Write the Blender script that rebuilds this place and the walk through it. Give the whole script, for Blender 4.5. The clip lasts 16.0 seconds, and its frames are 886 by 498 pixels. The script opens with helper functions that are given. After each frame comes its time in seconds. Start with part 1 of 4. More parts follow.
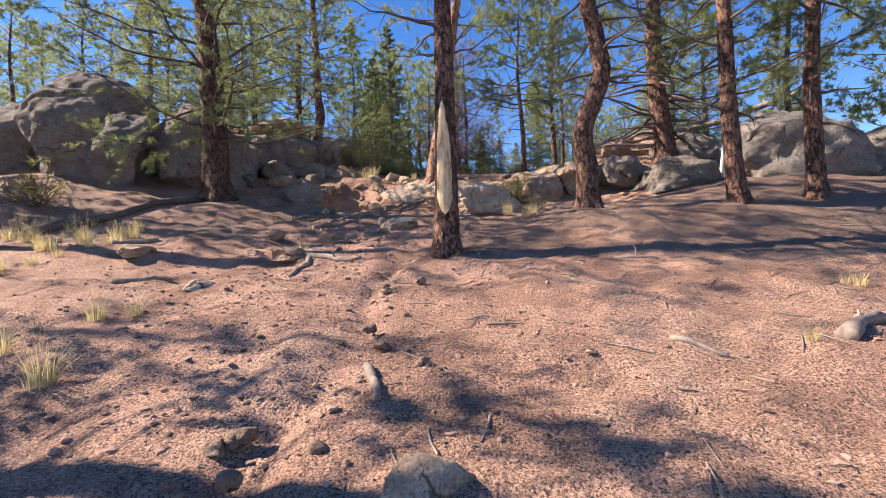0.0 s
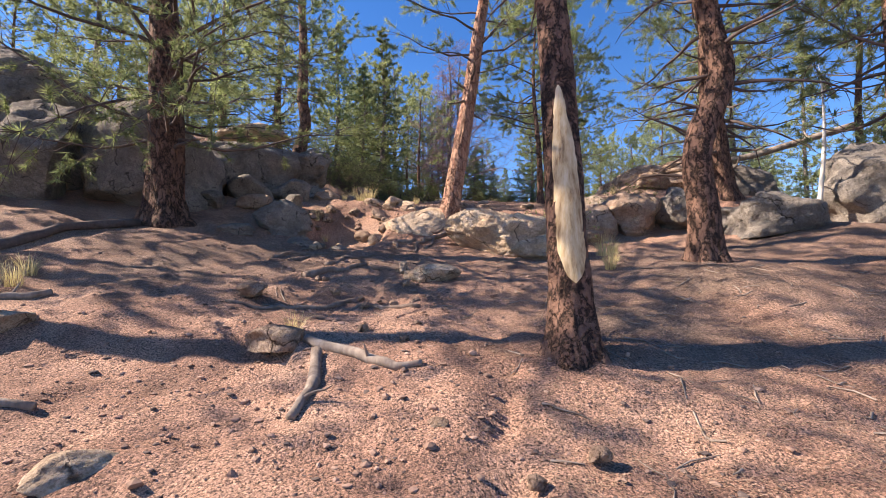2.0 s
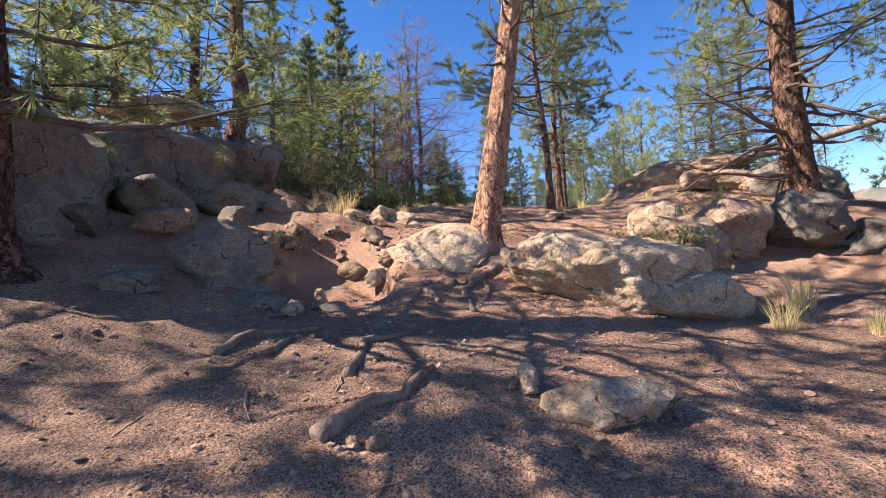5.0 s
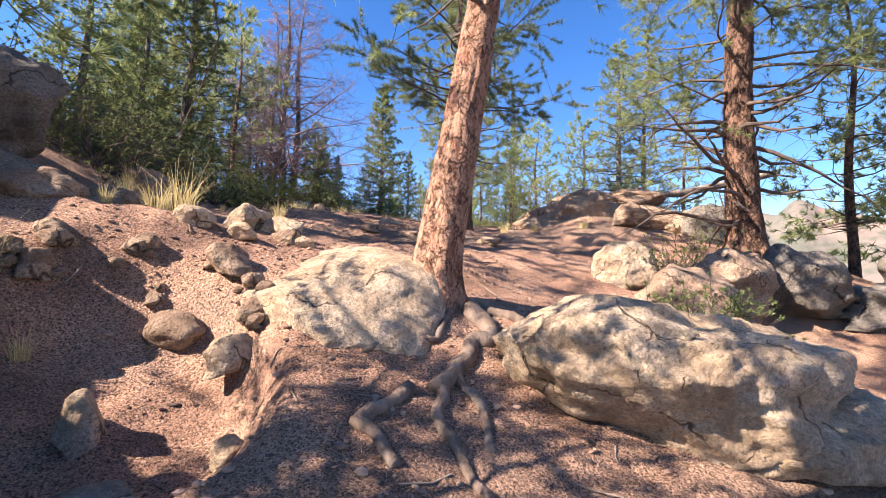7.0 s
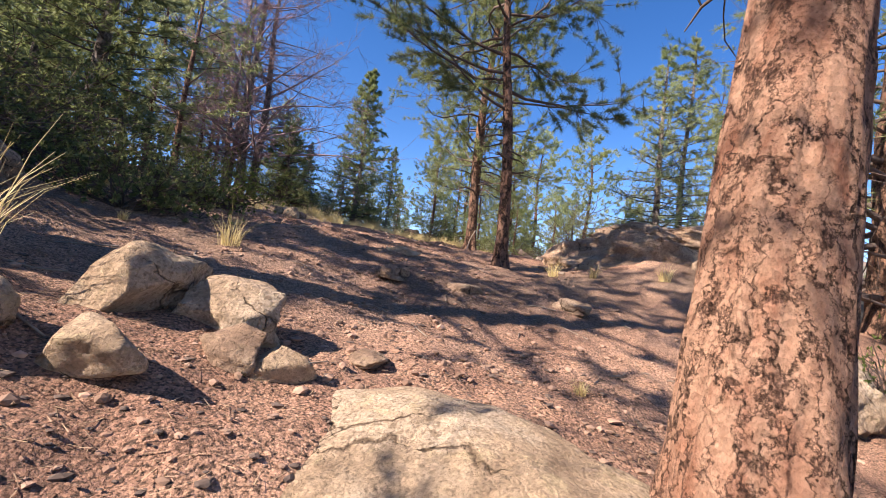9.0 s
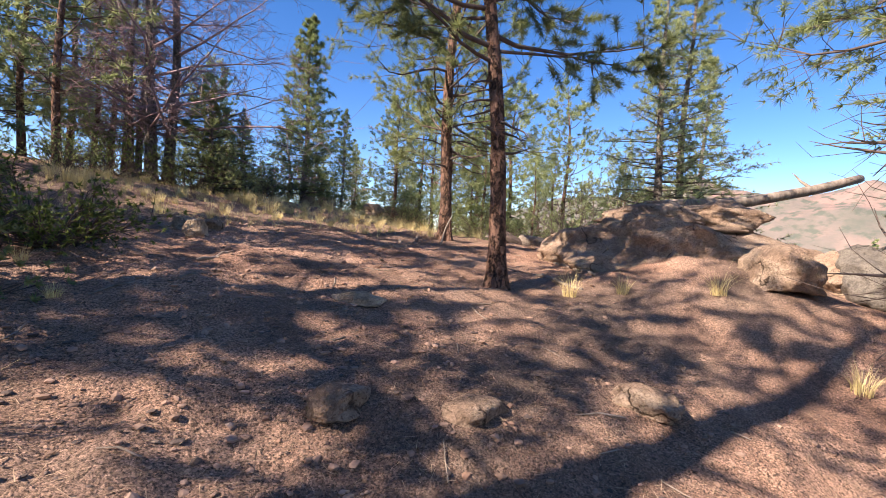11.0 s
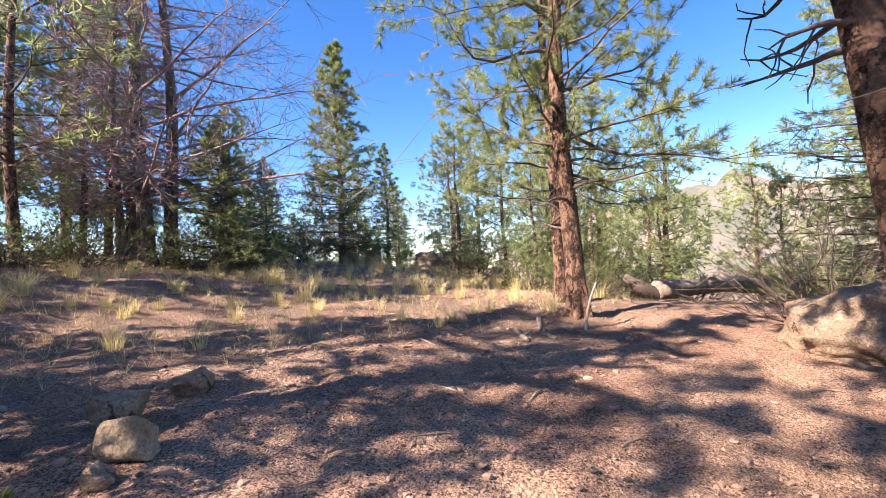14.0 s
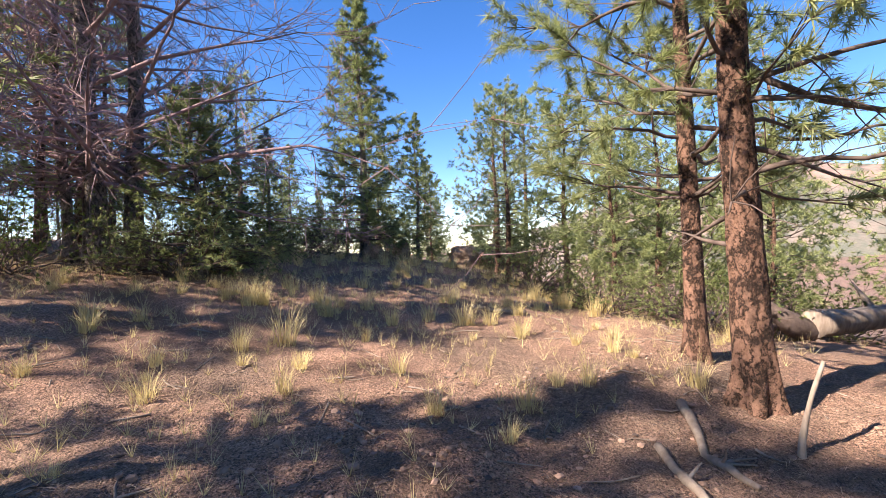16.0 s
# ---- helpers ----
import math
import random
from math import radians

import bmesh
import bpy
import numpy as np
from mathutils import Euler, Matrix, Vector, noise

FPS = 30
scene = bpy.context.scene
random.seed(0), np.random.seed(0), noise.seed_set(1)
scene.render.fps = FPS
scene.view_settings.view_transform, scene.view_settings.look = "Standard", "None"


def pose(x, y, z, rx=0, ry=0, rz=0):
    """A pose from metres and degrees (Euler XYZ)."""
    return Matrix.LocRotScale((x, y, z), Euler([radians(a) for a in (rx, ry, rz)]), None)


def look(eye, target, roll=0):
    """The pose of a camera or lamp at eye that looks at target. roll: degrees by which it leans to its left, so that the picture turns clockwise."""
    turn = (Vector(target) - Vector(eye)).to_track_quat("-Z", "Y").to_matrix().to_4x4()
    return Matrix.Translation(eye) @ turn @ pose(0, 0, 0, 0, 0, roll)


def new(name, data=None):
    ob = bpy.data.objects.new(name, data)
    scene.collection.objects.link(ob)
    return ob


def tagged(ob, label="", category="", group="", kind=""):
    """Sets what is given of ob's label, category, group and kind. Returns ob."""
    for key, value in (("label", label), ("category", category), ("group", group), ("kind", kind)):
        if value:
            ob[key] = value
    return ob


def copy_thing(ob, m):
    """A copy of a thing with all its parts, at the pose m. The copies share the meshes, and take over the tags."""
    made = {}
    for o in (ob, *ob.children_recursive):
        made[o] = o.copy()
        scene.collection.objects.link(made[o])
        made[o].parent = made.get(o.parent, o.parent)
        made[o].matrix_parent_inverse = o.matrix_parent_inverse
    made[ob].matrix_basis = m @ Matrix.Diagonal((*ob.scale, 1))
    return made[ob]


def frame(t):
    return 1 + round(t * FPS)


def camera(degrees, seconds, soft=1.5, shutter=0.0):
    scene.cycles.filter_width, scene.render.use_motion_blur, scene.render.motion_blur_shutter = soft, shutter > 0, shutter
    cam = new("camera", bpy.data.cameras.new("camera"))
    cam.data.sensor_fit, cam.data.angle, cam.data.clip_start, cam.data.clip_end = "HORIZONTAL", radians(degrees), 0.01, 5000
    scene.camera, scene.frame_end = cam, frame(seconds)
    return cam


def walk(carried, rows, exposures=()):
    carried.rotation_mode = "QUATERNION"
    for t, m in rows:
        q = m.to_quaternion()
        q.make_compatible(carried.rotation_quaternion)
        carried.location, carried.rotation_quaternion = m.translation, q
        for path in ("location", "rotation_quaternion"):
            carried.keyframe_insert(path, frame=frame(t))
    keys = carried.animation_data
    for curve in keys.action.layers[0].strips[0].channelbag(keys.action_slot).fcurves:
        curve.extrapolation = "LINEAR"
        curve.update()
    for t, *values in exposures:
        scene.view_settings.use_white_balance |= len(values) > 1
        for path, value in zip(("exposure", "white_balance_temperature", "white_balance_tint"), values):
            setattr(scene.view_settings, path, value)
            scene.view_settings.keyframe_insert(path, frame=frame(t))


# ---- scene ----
cam = camera(89.3, 16.0, soft=0.5)
METRES, EYE, TILT, LEAN, TURN = 24.0, 1.5, 0.0, 2.0, 0.0
ROWS = [
    (0.0, 0.0, 0.0, 0.0, 0.0, 0.0, 0.0),
    (0.5, -0.0169, 0.03, 0.005, -0.66, -0.17, -0.51),
    (1.0, -0.0283, 0.0635, 0.0116, -0.76, 1.19, -1.88),
    (1.5, -0.0401, 0.0932, 0.0172, -3.31, 2.63, -2.9),
    (2.0, -0.055, 0.1274, 0.0238, -4.31, 2.96, -1.77),
    (2.5, -0.0693, 0.1559, 0.0313, -5.65, 2.22, 0.05),
    (3.0, -0.0765, 0.1811, 0.0381, -6.6, 0.67, 0.63),
    (5.5, -0.1191, 0.3309, 0.0648, -19.4, 3.75, 0.04),
    (6.0, -0.1176, 0.3619, 0.0713, -28.4, 3.87, -1.76),
    (6.5, -0.1124, 0.3965, 0.078, -29.28, 4.33, -1.71),
    (7.0, -0.1086, 0.4349, 0.0826, -30.99, 4.08, -3.59),
    (7.5, -0.1037, 0.473, 0.0894, -32.41, 4.43, -6.21),
    (8.0, -0.0999, 0.5073, 0.1007, -33.04, 4.55, -0.72),
    (8.5, -0.0904, 0.5426, 0.1047, -34.71, 3.18, -3.39),
    (9.0, -0.0843, 0.5758, 0.116, -36.75, 4.76, -8.5),
    (11.5, -0.0236, 0.6788, 0.1607, -41.98, -1.24, -3.38),
    (12.0, -0.0144, 0.7054, 0.1646, -40.9, -0.61, -1.08),
    (12.5, -0.0063, 0.7308, 0.1724, -39.03, 3.19, -1.17),
    (13.0, 0.0018, 0.758, 0.1783, -38.19, 3.19, -0.53),
    (13.5, 0.0115, 0.7852, 0.1848, -37.76, 3.16, -0.5),
    (14.0, 0.021, 0.8095, 0.1894, -36.73, 3.12, 1.68),
    (14.5, 0.0326, 0.8324, 0.1953, -35.48, 2.83, 1.63),
    (15.0, 0.0487, 0.8577, 0.2013, -33.86, 1.93, 1.44),
    (15.5, 0.0626, 0.8824, 0.2079, -33.4, 1.31, 0.52),
    (16.0, 0.0789, 0.9076, 0.2119, -32.87, 0.69, 0.36),
]
walk(cam, [(t, pose(0, 0, EYE, TILT, LEAN, TURN) @ pose(METRES * x, METRES * y, METRES * z, 90 + pitch, roll, yaw)) for t, x, y, z, yaw, pitch, roll in ROWS], exposures=((0.0, 1.32, 7300, 21), (5.5, 1.5, 7300, 21), (6.5, 1.75, 7300, 21), (7.5, 1.62, 7300, 21), (9.0, 1.3, 7300, 21), (12.5, 1.45, 7300, 21), (13.2, 1.55, 7300, 21), (14.4, 1.95, 7300, 21), (15.4, 1.75, 7300, 21), (16.0, 1.65, 7300, 21)))

# ---- world, sun ----
SUN_ELEV, SUN_FROM = 38.0, (-1.0, 0.15)
world = bpy.data.worlds.new("sky")
scene.world = world
world.use_nodes = True
wn = world.node_tree.nodes
sky = wn.new("ShaderNodeTexSky")
sky.sky_type, sky.sun_disc = "NISHITA", False
sky.sun_elevation = radians(SUN_ELEV)
sky.sun_rotation = math.atan2(SUN_FROM[0], SUN_FROM[1])
sky.altitude, sky.air_density, sky.dust_density, sky.ozone_density = 2400, 1.0, 0.2, 2.2
wn["Background"].inputs["Strength"].default_value = 0.11
deep = wn.new("ShaderNodeHueSaturation")
deep.inputs["Hue"].default_value, deep.inputs["Saturation"].default_value = 0.507, 1.32
world.node_tree.links.new(sky.outputs[0], deep.inputs["Color"])
world.node_tree.links.new(deep.outputs[0], wn["Background"].inputs["Color"])
sun = new("sun", bpy.data.lights.new("sun", "SUN"))
sun.data.energy, sun.data.angle, sun.data.color = 5.0, radians(0.53), (1.0, 0.93, 0.82)
sd = Vector((SUN_FROM[0], SUN_FROM[1], 0)).normalized() * math.cos(radians(SUN_ELEV)) + Vector((0, 0, math.sin(radians(SUN_ELEV))))
sun.matrix_basis = look(sd * 60, (0, 0, 0))


# ---- numpy noise and meshes ----
def hashed(ix, iy, iz, seed):
    h = (ix.astype(np.int64) * 374761393 + iy.astype(np.int64) * 668265263 + iz.astype(np.int64) * 2147483647 + seed * 974634777) & 0xFFFFFFFF
    h = ((h ^ (h >> 13)) * 1274126177) & 0xFFFFFFFF
    h = ((h ^ (h >> 15)) * 2246822519) & 0xFFFFFFFF
    return ((h ^ (h >> 16)) & 0xFFFFFF) / float(0xFFFFFF) * 2 - 1


def vnoise(x, y, z=None, seed=0):
    z = np.zeros_like(x) if z is None else z
    fx, fy, fz = np.floor(x), np.floor(y), np.floor(z)
    u, v, w = x - fx, y - fy, z - fz
    u, v, w = u * u * (3 - 2 * u), v * v * (3 - 2 * v), w * w * (3 - 2 * w)
    out = 0
    for a in (0, 1):
        for b in (0, 1):
            for c in (0, 1):
                k = (u if a else 1 - u) * (v if b else 1 - v) * (w if c else 1 - w)
                out = out + k * hashed(fx + a, fy + b, fz + c, seed)
    return out


def fractal(x, y, z=None, seed=0, octaves=4, gain=0.5):
    total, amp, f = 0, 1.0, 1.0
    for i in range(octaves):
        total = total + amp * vnoise(x * f, y * f, None if z is None else z * f, seed + i * 7)
        amp, f = amp * gain, f * 2.03
    return total


def sm(a, b, v):
    t = np.clip((v - a) / (b - a), 0, 1)
    return t * t * (3 - 2 * t)


def bump_at(x, y, cx, cy, rx, ry, h):
    return h * np.exp(-(((x - cx) / rx) ** 2 + ((y - cy) / ry) ** 2))


def hollow(x, y, cx, cy, rx, ry, h):
    """A steep-sided hollow."""
    return h * np.exp(-((((x - cx) / rx) ** 2 + ((y - cy) / ry) ** 2) ** 4))


def mesh_np(name, verts, faces, smooth=True):
    """A mesh from arrays; faces is (n, 3) or (n, 4)."""
    me = bpy.data.meshes.new(name)
    verts, faces = np.asarray(verts, np.float32), np.asarray(faces, np.int32)
    n, k = faces.shape
    me.vertices.add(len(verts))
    me.vertices.foreach_set("co", verts.ravel())
    me.loops.add(n * k)
    me.loops.foreach_set("vertex_index", faces.ravel())
    me.polygons.add(n)
    me.polygons.foreach_set("loop_start", np.arange(0, n * k, k, dtype=np.int32))
    me.polygons.foreach_set("use_smooth", np.full(n, smooth))
    me.update(calc_edges=True)
    return me


def thing_of(name, me, material, label="", category="", group="", kind="", parent=None, at=None):
    me.materials.append(material)
    ob = new(name, me)
    if parent is not None:
        ob.parent = parent
    if at is not None:
        ob.matrix_basis = at
    return tagged(ob, label, category, group, kind)


def empty(name, x, y, z, label, category, group=""):
    ob = new(name)
    ob.location = (x, y, z)
    return tagged(ob, label, category, group)


# ---- the lie of the land ----
PROFILE_Y = (-300, -60, -10, 0, 3, 6, 9, 11.5, 13.5, 15, 17, 19, 22, 25, 28, 31, 36, 45, 60, 110, 300)
PROFILE_Z = (-14, -6.5, -1.7, .02, .6, 1.24, 1.9, 2.3, 2.9, 3.55, 4.1, 4.55, 5.08, 5.38, 5.9, 6.35, 6.75, 7.0, 6.6, 2.0, -12)


def height(x, y):
    """Ground height: the trail's climb, the bank up to one side, the fall to the valley on the other."""
    x, y = np.asarray(x, float), np.asarray(y, float)
    z = (np.interp(y - .5, PROFILE_Y, PROFILE_Z) + 2 * np.interp(y, PROFILE_Y, PROFILE_Z) + np.interp(y + .5, PROFILE_Y, PROFILE_Z)) / 4
    far = sm(70, 30, np.abs(x))
    z = z + .17 * np.clip(-x - 3.2, 0, 8) * sm(8.5, 12, y) * far
    z = z + .22 * np.clip(-x - 2.0, 0, 6) * sm(16, 19, y) * sm(34, 26, y) * far
    z = z + .09 * np.clip(2 - x, -9, 12) * sm(23.5, 28, y) * far
    z = z + .3 * sm(1.2, 3, x) * sm(6.5, 9, y) * sm(12.5, 10.5, y)
    z = z + .6 * sm(4, 7.5, x) * sm(8.5, 12, y) * sm(21, 18, y)
    z = z + .12 * sm(4.5, 6.5, x) * sm(20, 22.5, y)
    z = z - .2 * np.clip(x - 10, 0, 50) * sm(9, 16, y)
    z = z + hollow(x, y, -2.95, 13.95, 1.0, 1.25, -.62) + bump_at(x, y, -3.9, 7.0, 1.4, .9, -.25)
    z = z + bump_at(x, y, 5.4, 23.0, 1.6, 1.2, -.15) + bump_at(x, y, -2.1, 8.9, 1.2, .9, -.16) + bump_at(x, y, .2, 16.9, 1.2, .9, -.12) + bump_at(x, y, -.35, 14.3, .7, .7, .12) + bump_at(x, y, -3.1, 16.0, 1.3, .7, .28) + bump_at(x, y, 11.2, 24.2, 3.0, 2.4, -.5)
    return z + bump_at(x, y, 1.6, 14.8, 1.2, .7, -.15) + bump_at(x, y, 6.3, 18.0, 1.6, 1.3, .25)


def relief(x, y):
    """Small unevenness of the trodden soil."""
    near = sm(60, 25, np.hypot(x, y - 14))
    gully = np.exp(-((x + .95 - .25 * (y - 2) * .3 - .12 * np.sin(y * 2.1)) / .16) ** 2) * sm(.5, 1.5, y) * sm(9.5, 6.5, y)
    bank = fractal(x * 1.6, y * 1.6, seed=31, octaves=3)
    rough = sm(-1.2, -2.4, x) + sm(10, 12, y) * sm(19, 15, y) * .6
    rill = x + 3.55 - (y - 4.6) * .38 + .22 * fractal(x * 1.3, y * 1.3, seed=61, octaves=3)
    step = sm(.1, -.06, rill) * np.exp(-np.maximum(-rill, 0) / 1.1) * sm(3, 4.5, y) * sm(10.8, 9.3, y)
    return near * (-.13 * step + .05 * fractal(x * .9, y * .9, seed=3, octaves=3) + .026 * fractal(x * 4.2, y * 4.2, seed=9, octaves=4, gain=.6)
                   + .03 * np.clip(rough, 0, 1) * bank - .07 * gully * (1 + .6 * vnoise(x * 6, y * 6, seed=5)))


def gz(x, y):
    return float(height(x, y) + relief(np.array([x], float), np.array([y], float))[0])


# ---- materials ----
def node_mat(name, stops, scale=4.0, detail=8.0, rough=0.9, bump=0.4, bump_scale=30.0, bump_dist=0.02, fleck=None, fleck_scale=60.0, fleck_size=0.42,
             stretch=(1, 1, 1), spec=0.25, vary=0.12, island=False, coords="Object"):
    """Noise-driven surface: stops are (position, colour), flecks lie over it in a second size."""
    m = bpy.data.materials.new(name)
    m.use_nodes = True
    nt = m.node_tree
    n, l = nt.nodes, nt.links
    bsdf = n["Principled BSDF"]
    tc = n.new("ShaderNodeTexCoord")
    mp = n.new("ShaderNodeMapping")
    mp.inputs["Scale"].default_value = stretch
    l.new(tc.outputs[coords], mp.inputs["Vector"])
    n1 = n.new("ShaderNodeTexNoise")
    n1.inputs["Scale"].default_value, n1.inputs["Detail"].default_value, n1.inputs["Roughness"].default_value = scale, detail, 0.62
    l.new(mp.outputs[0], n1.inputs["Vector"])
    ramp = n.new("ShaderNodeValToRGB")
    while len(ramp.color_ramp.elements) < len(stops):
        ramp.color_ramp.elements.new(0.5)
    for e, (p, c) in zip(ramp.color_ramp.elements, stops):
        e.position, e.color = p, (*c, 1)
    l.new(n1.outputs["Fac"], ramp.inputs["Fac"])
    colour = ramp.outputs["Color"]
    if fleck:
        n2 = n.new("ShaderNodeTexNoise")
        n2.inputs["Scale"].default_value, n2.inputs["Detail"].default_value = fleck_scale, 4
        l.new(mp.outputs[0], n2.inputs["Vector"])
        r2 = n.new("ShaderNodeMapRange")
        r2.inputs["From Min"].default_value, r2.inputs["From Max"].default_value = 1 - fleck_size - .06, 1 - fleck_size + .06
        l.new(n2.outputs["Fac"], r2.inputs["Value"])
        mix = n.new("ShaderNodeMix")
        mix.data_type = "RGBA"
        mix.inputs["B"].default_value = (*fleck, 1)
        l.new(r2.outputs["Result"], mix.inputs["Factor"])
        l.new(colour, mix.inputs["A"])
        colour = mix.outputs["Result"]
    hsv = n.new("ShaderNodeHueSaturation")
    rnd = n.new("ShaderNodeNewGeometry") if island else n.new("ShaderNodeObjectInfo")
    rr = n.new("ShaderNodeMapRange")
    rr.inputs["To Min"].default_value, rr.inputs["To Max"].default_value = 1 - vary, 1 + vary
    l.new(rnd.outputs["Random Per Island" if island else "Random"], rr.inputs["Value"])
    l.new(rr.outputs["Result"], hsv.inputs["Value"])
    l.new(colour, hsv.inputs["Color"])
    l.new(hsv.outputs["Color"], bsdf.inputs["Base Color"])
    bsdf.inputs["Roughness"].default_value = rough
    bsdf.inputs["Specular IOR Level"].default_value = spec
    if bump:
        n3 = n.new("ShaderNodeTexNoise")
        n3.inputs["Scale"].default_value, n3.inputs["Detail"].default_value, n3.inputs["Roughness"].default_value = bump_scale, 6, 0.65
        l.new(mp.outputs[0], n3.inputs["Vector"])
        bp = n.new("ShaderNodeBump")
        bp.inputs["Strength"].default_value, bp.inputs["Distance"].default_value = bump, bump_dist
        l.new(n3.outputs["Fac"], bp.inputs["Height"])
        l.new(bp.outputs["Normal"], bsdf.inputs["Normal"])
    return m


def leaf_mat(name, dark, light, through_light=0.35, vary=0.35):
    """Needles and leaves: colour by each blade, some light passes through."""
    m = bpy.data.materials.new(name)
    m.use_nodes = True
    n, l = m.node_tree.nodes, m.node_tree.links
    bsdf = n["Principled BSDF"]
    geo = n.new("ShaderNodeNewGeometry")
    tc = n.new("ShaderNodeTexCoord")
    big = n.new("ShaderNodeTexNoise")
    big.inputs["Scale"].default_value = 1.3
    l.new(tc.outputs["Object"], big.inputs["Vector"])
    add = n.new("ShaderNodeMath")
    add.operation = "MULTIPLY_ADD"
    add.inputs[1].default_value = 0.5
    l.new(geo.outputs["Random Per Island"], add.inputs[0])
    l.new(big.outputs["Fac"], add.inputs[2])
    ramp = n.new("ShaderNodeValToRGB")
    ramp.color_ramp.elements[0].position, ramp.color_ramp.elements[0].color = 0.4, (*dark, 1)
    ramp.color_ramp.elements[1].position, ramp.color_ramp.elements[1].color = 1.0, (*light, 1)
    l.new(add.outputs[0], ramp.inputs["Fac"])
    info = n.new("ShaderNodeObjectInfo")
    rr = n.new("ShaderNodeMapRange")
    rr.inputs["To Min"].default_value, rr.inputs["To Max"].default_value = 1 - vary / 2, 1 + vary / 2
    l.new(info.outputs["Random"], rr.inputs["Value"])
    hsv = n.new("ShaderNodeHueSaturation")
    l.new(rr.outputs["Result"], hsv.inputs["Value"])
    l.new(ramp.outputs["Color"], hsv.inputs["Color"])
    l.new(hsv.outputs["Color"], bsdf.inputs["Base Color"])
    bsdf.inputs["Roughness"].default_value = 0.55
    bsdf.inputs["Specular IOR Level"].default_value = 0.3
    tr = n.new("ShaderNodeBsdfTranslucent")
    l.new(hsv.outputs["Color"], tr.inputs["Color"])
    mix = n.new("ShaderNodeMixShader")
    mix.inputs["Fac"].default_value = through_light
    l.new(bsdf.outputs[0], mix.inputs[1])
    l.new(tr.outputs[0], mix.inputs[2])
    l.new(mix.outputs[0], n["Material Output"].inputs["Surface"])
    return m


def bark_mat(name, plate, plate2, crack, cells=16.0, upright=0.22, crack_width=0.16, depth=0.03, streak=None, wobble=0.2, flakes=(.24, .40)):
    """Plated bark: warped plates, fissures of uneven width, flakes of a second size."""
    m = node_mat(name, [(0.3, plate), (0.5, plate2), (0.62, plate), (0.75, streak or plate2)], scale=5, rough=0.92, bump=0, vary=0.08, stretch=(1, 1, .45))
    nt = m.node_tree
    n, l = nt.nodes, nt.links
    bsdf = n["Principled BSDF"]
    base = bsdf.inputs["Base Color"].links[0].from_socket
    tc = n.new("ShaderNodeTexCoord")
    mp = n.new("ShaderNodeMapping")
    mp.inputs["Scale"].default_value = (1, 1, upright)
    wob = n.new("ShaderNodeTexNoise")
    wob.inputs["Scale"].default_value, wob.inputs["Detail"].default_value, wob.inputs["Roughness"].default_value = 9, 8, 0.7
    l.new(tc.outputs["Object"], wob.inputs["Vector"])
    mixv = n.new("ShaderNodeMix")
    mixv.data_type = "VECTOR"
    mixv.inputs["Factor"].default_value = wobble
    l.new(tc.outputs["Object"], mixv.inputs["A"])
    l.new(wob.outputs["Color"], mixv.inputs["B"])
    l.new(mixv.outputs["Result"], mp.inputs["Vector"])
    vor = n.new("ShaderNodeTexVoronoi")
    vor.feature = "DISTANCE_TO_EDGE"
    vor.inputs["Scale"].default_value = cells
    l.new(mp.outputs[0], vor.inputs["Vector"])
    wide = n.new("ShaderNodeTexNoise")
    wide.inputs["Scale"].default_value, wide.inputs["Detail"].default_value = 6, 4
    l.new(tc.outputs["Object"], wide.inputs["Vector"])
    wr = n.new("ShaderNodeMapRange")
    wr.inputs["From Min"].default_value, wr.inputs["From Max"].default_value = 0.35, 0.68
    wr.inputs["To Min"].default_value, wr.inputs["To Max"].default_value = 0.015, crack_width * 1.7
    l.new(wide.outputs["Fac"], wr.inputs["Value"])
    edge = n.new("ShaderNodeMapRange")
    l.new(wr.outputs["Result"], edge.inputs["From Max"])
    l.new(vor.outputs["Distance"], edge.inputs["Value"])
    fine = n.new("ShaderNodeTexNoise")
    fine.inputs["Scale"].default_value, fine.inputs["Detail"].default_value, fine.inputs["Roughness"].default_value = 34, 8, 0.72
    l.new(mp.outputs[0], fine.inputs["Vector"])
    flake = n.new("ShaderNodeMapRange")
    flake.inputs["From Min"].default_value, flake.inputs["From Max"].default_value = flakes
    l.new(fine.outputs["Fac"], flake.inputs["Value"])
    both = n.new("ShaderNodeMath")
    both.operation = "MULTIPLY"
    l.new(edge.outputs["Result"], both.inputs[0])
    l.new(flake.outputs["Result"], both.inputs[1])
    mix = n.new("ShaderNodeMix")
    mix.data_type = "RGBA"
    mix.inputs["A"].default_value = (*crack, 1)
    l.new(both.outputs[0], mix.inputs["Factor"])
    l.new(base, mix.inputs["B"])
    l.new(mix.outputs["Result"], bsdf.inputs["Base Color"])
    add = n.new("ShaderNodeMath")
    add.operation = "MULTIPLY_ADD"
    add.inputs[1].default_value = 0.7
    l.new(fine.outputs["Fac"], add.inputs[0])
    l.new(edge.outputs["Result"], add.inputs[2])
    bp = n.new("ShaderNodeBump")
    bp.inputs["Strength"].default_value, bp.inputs["Distance"].default_value = 1.0, depth
    l.new(add.outputs[0], bp.inputs["Height"])
    l.new(bp.outputs["Normal"], bsdf.inputs["Normal"])
    return m


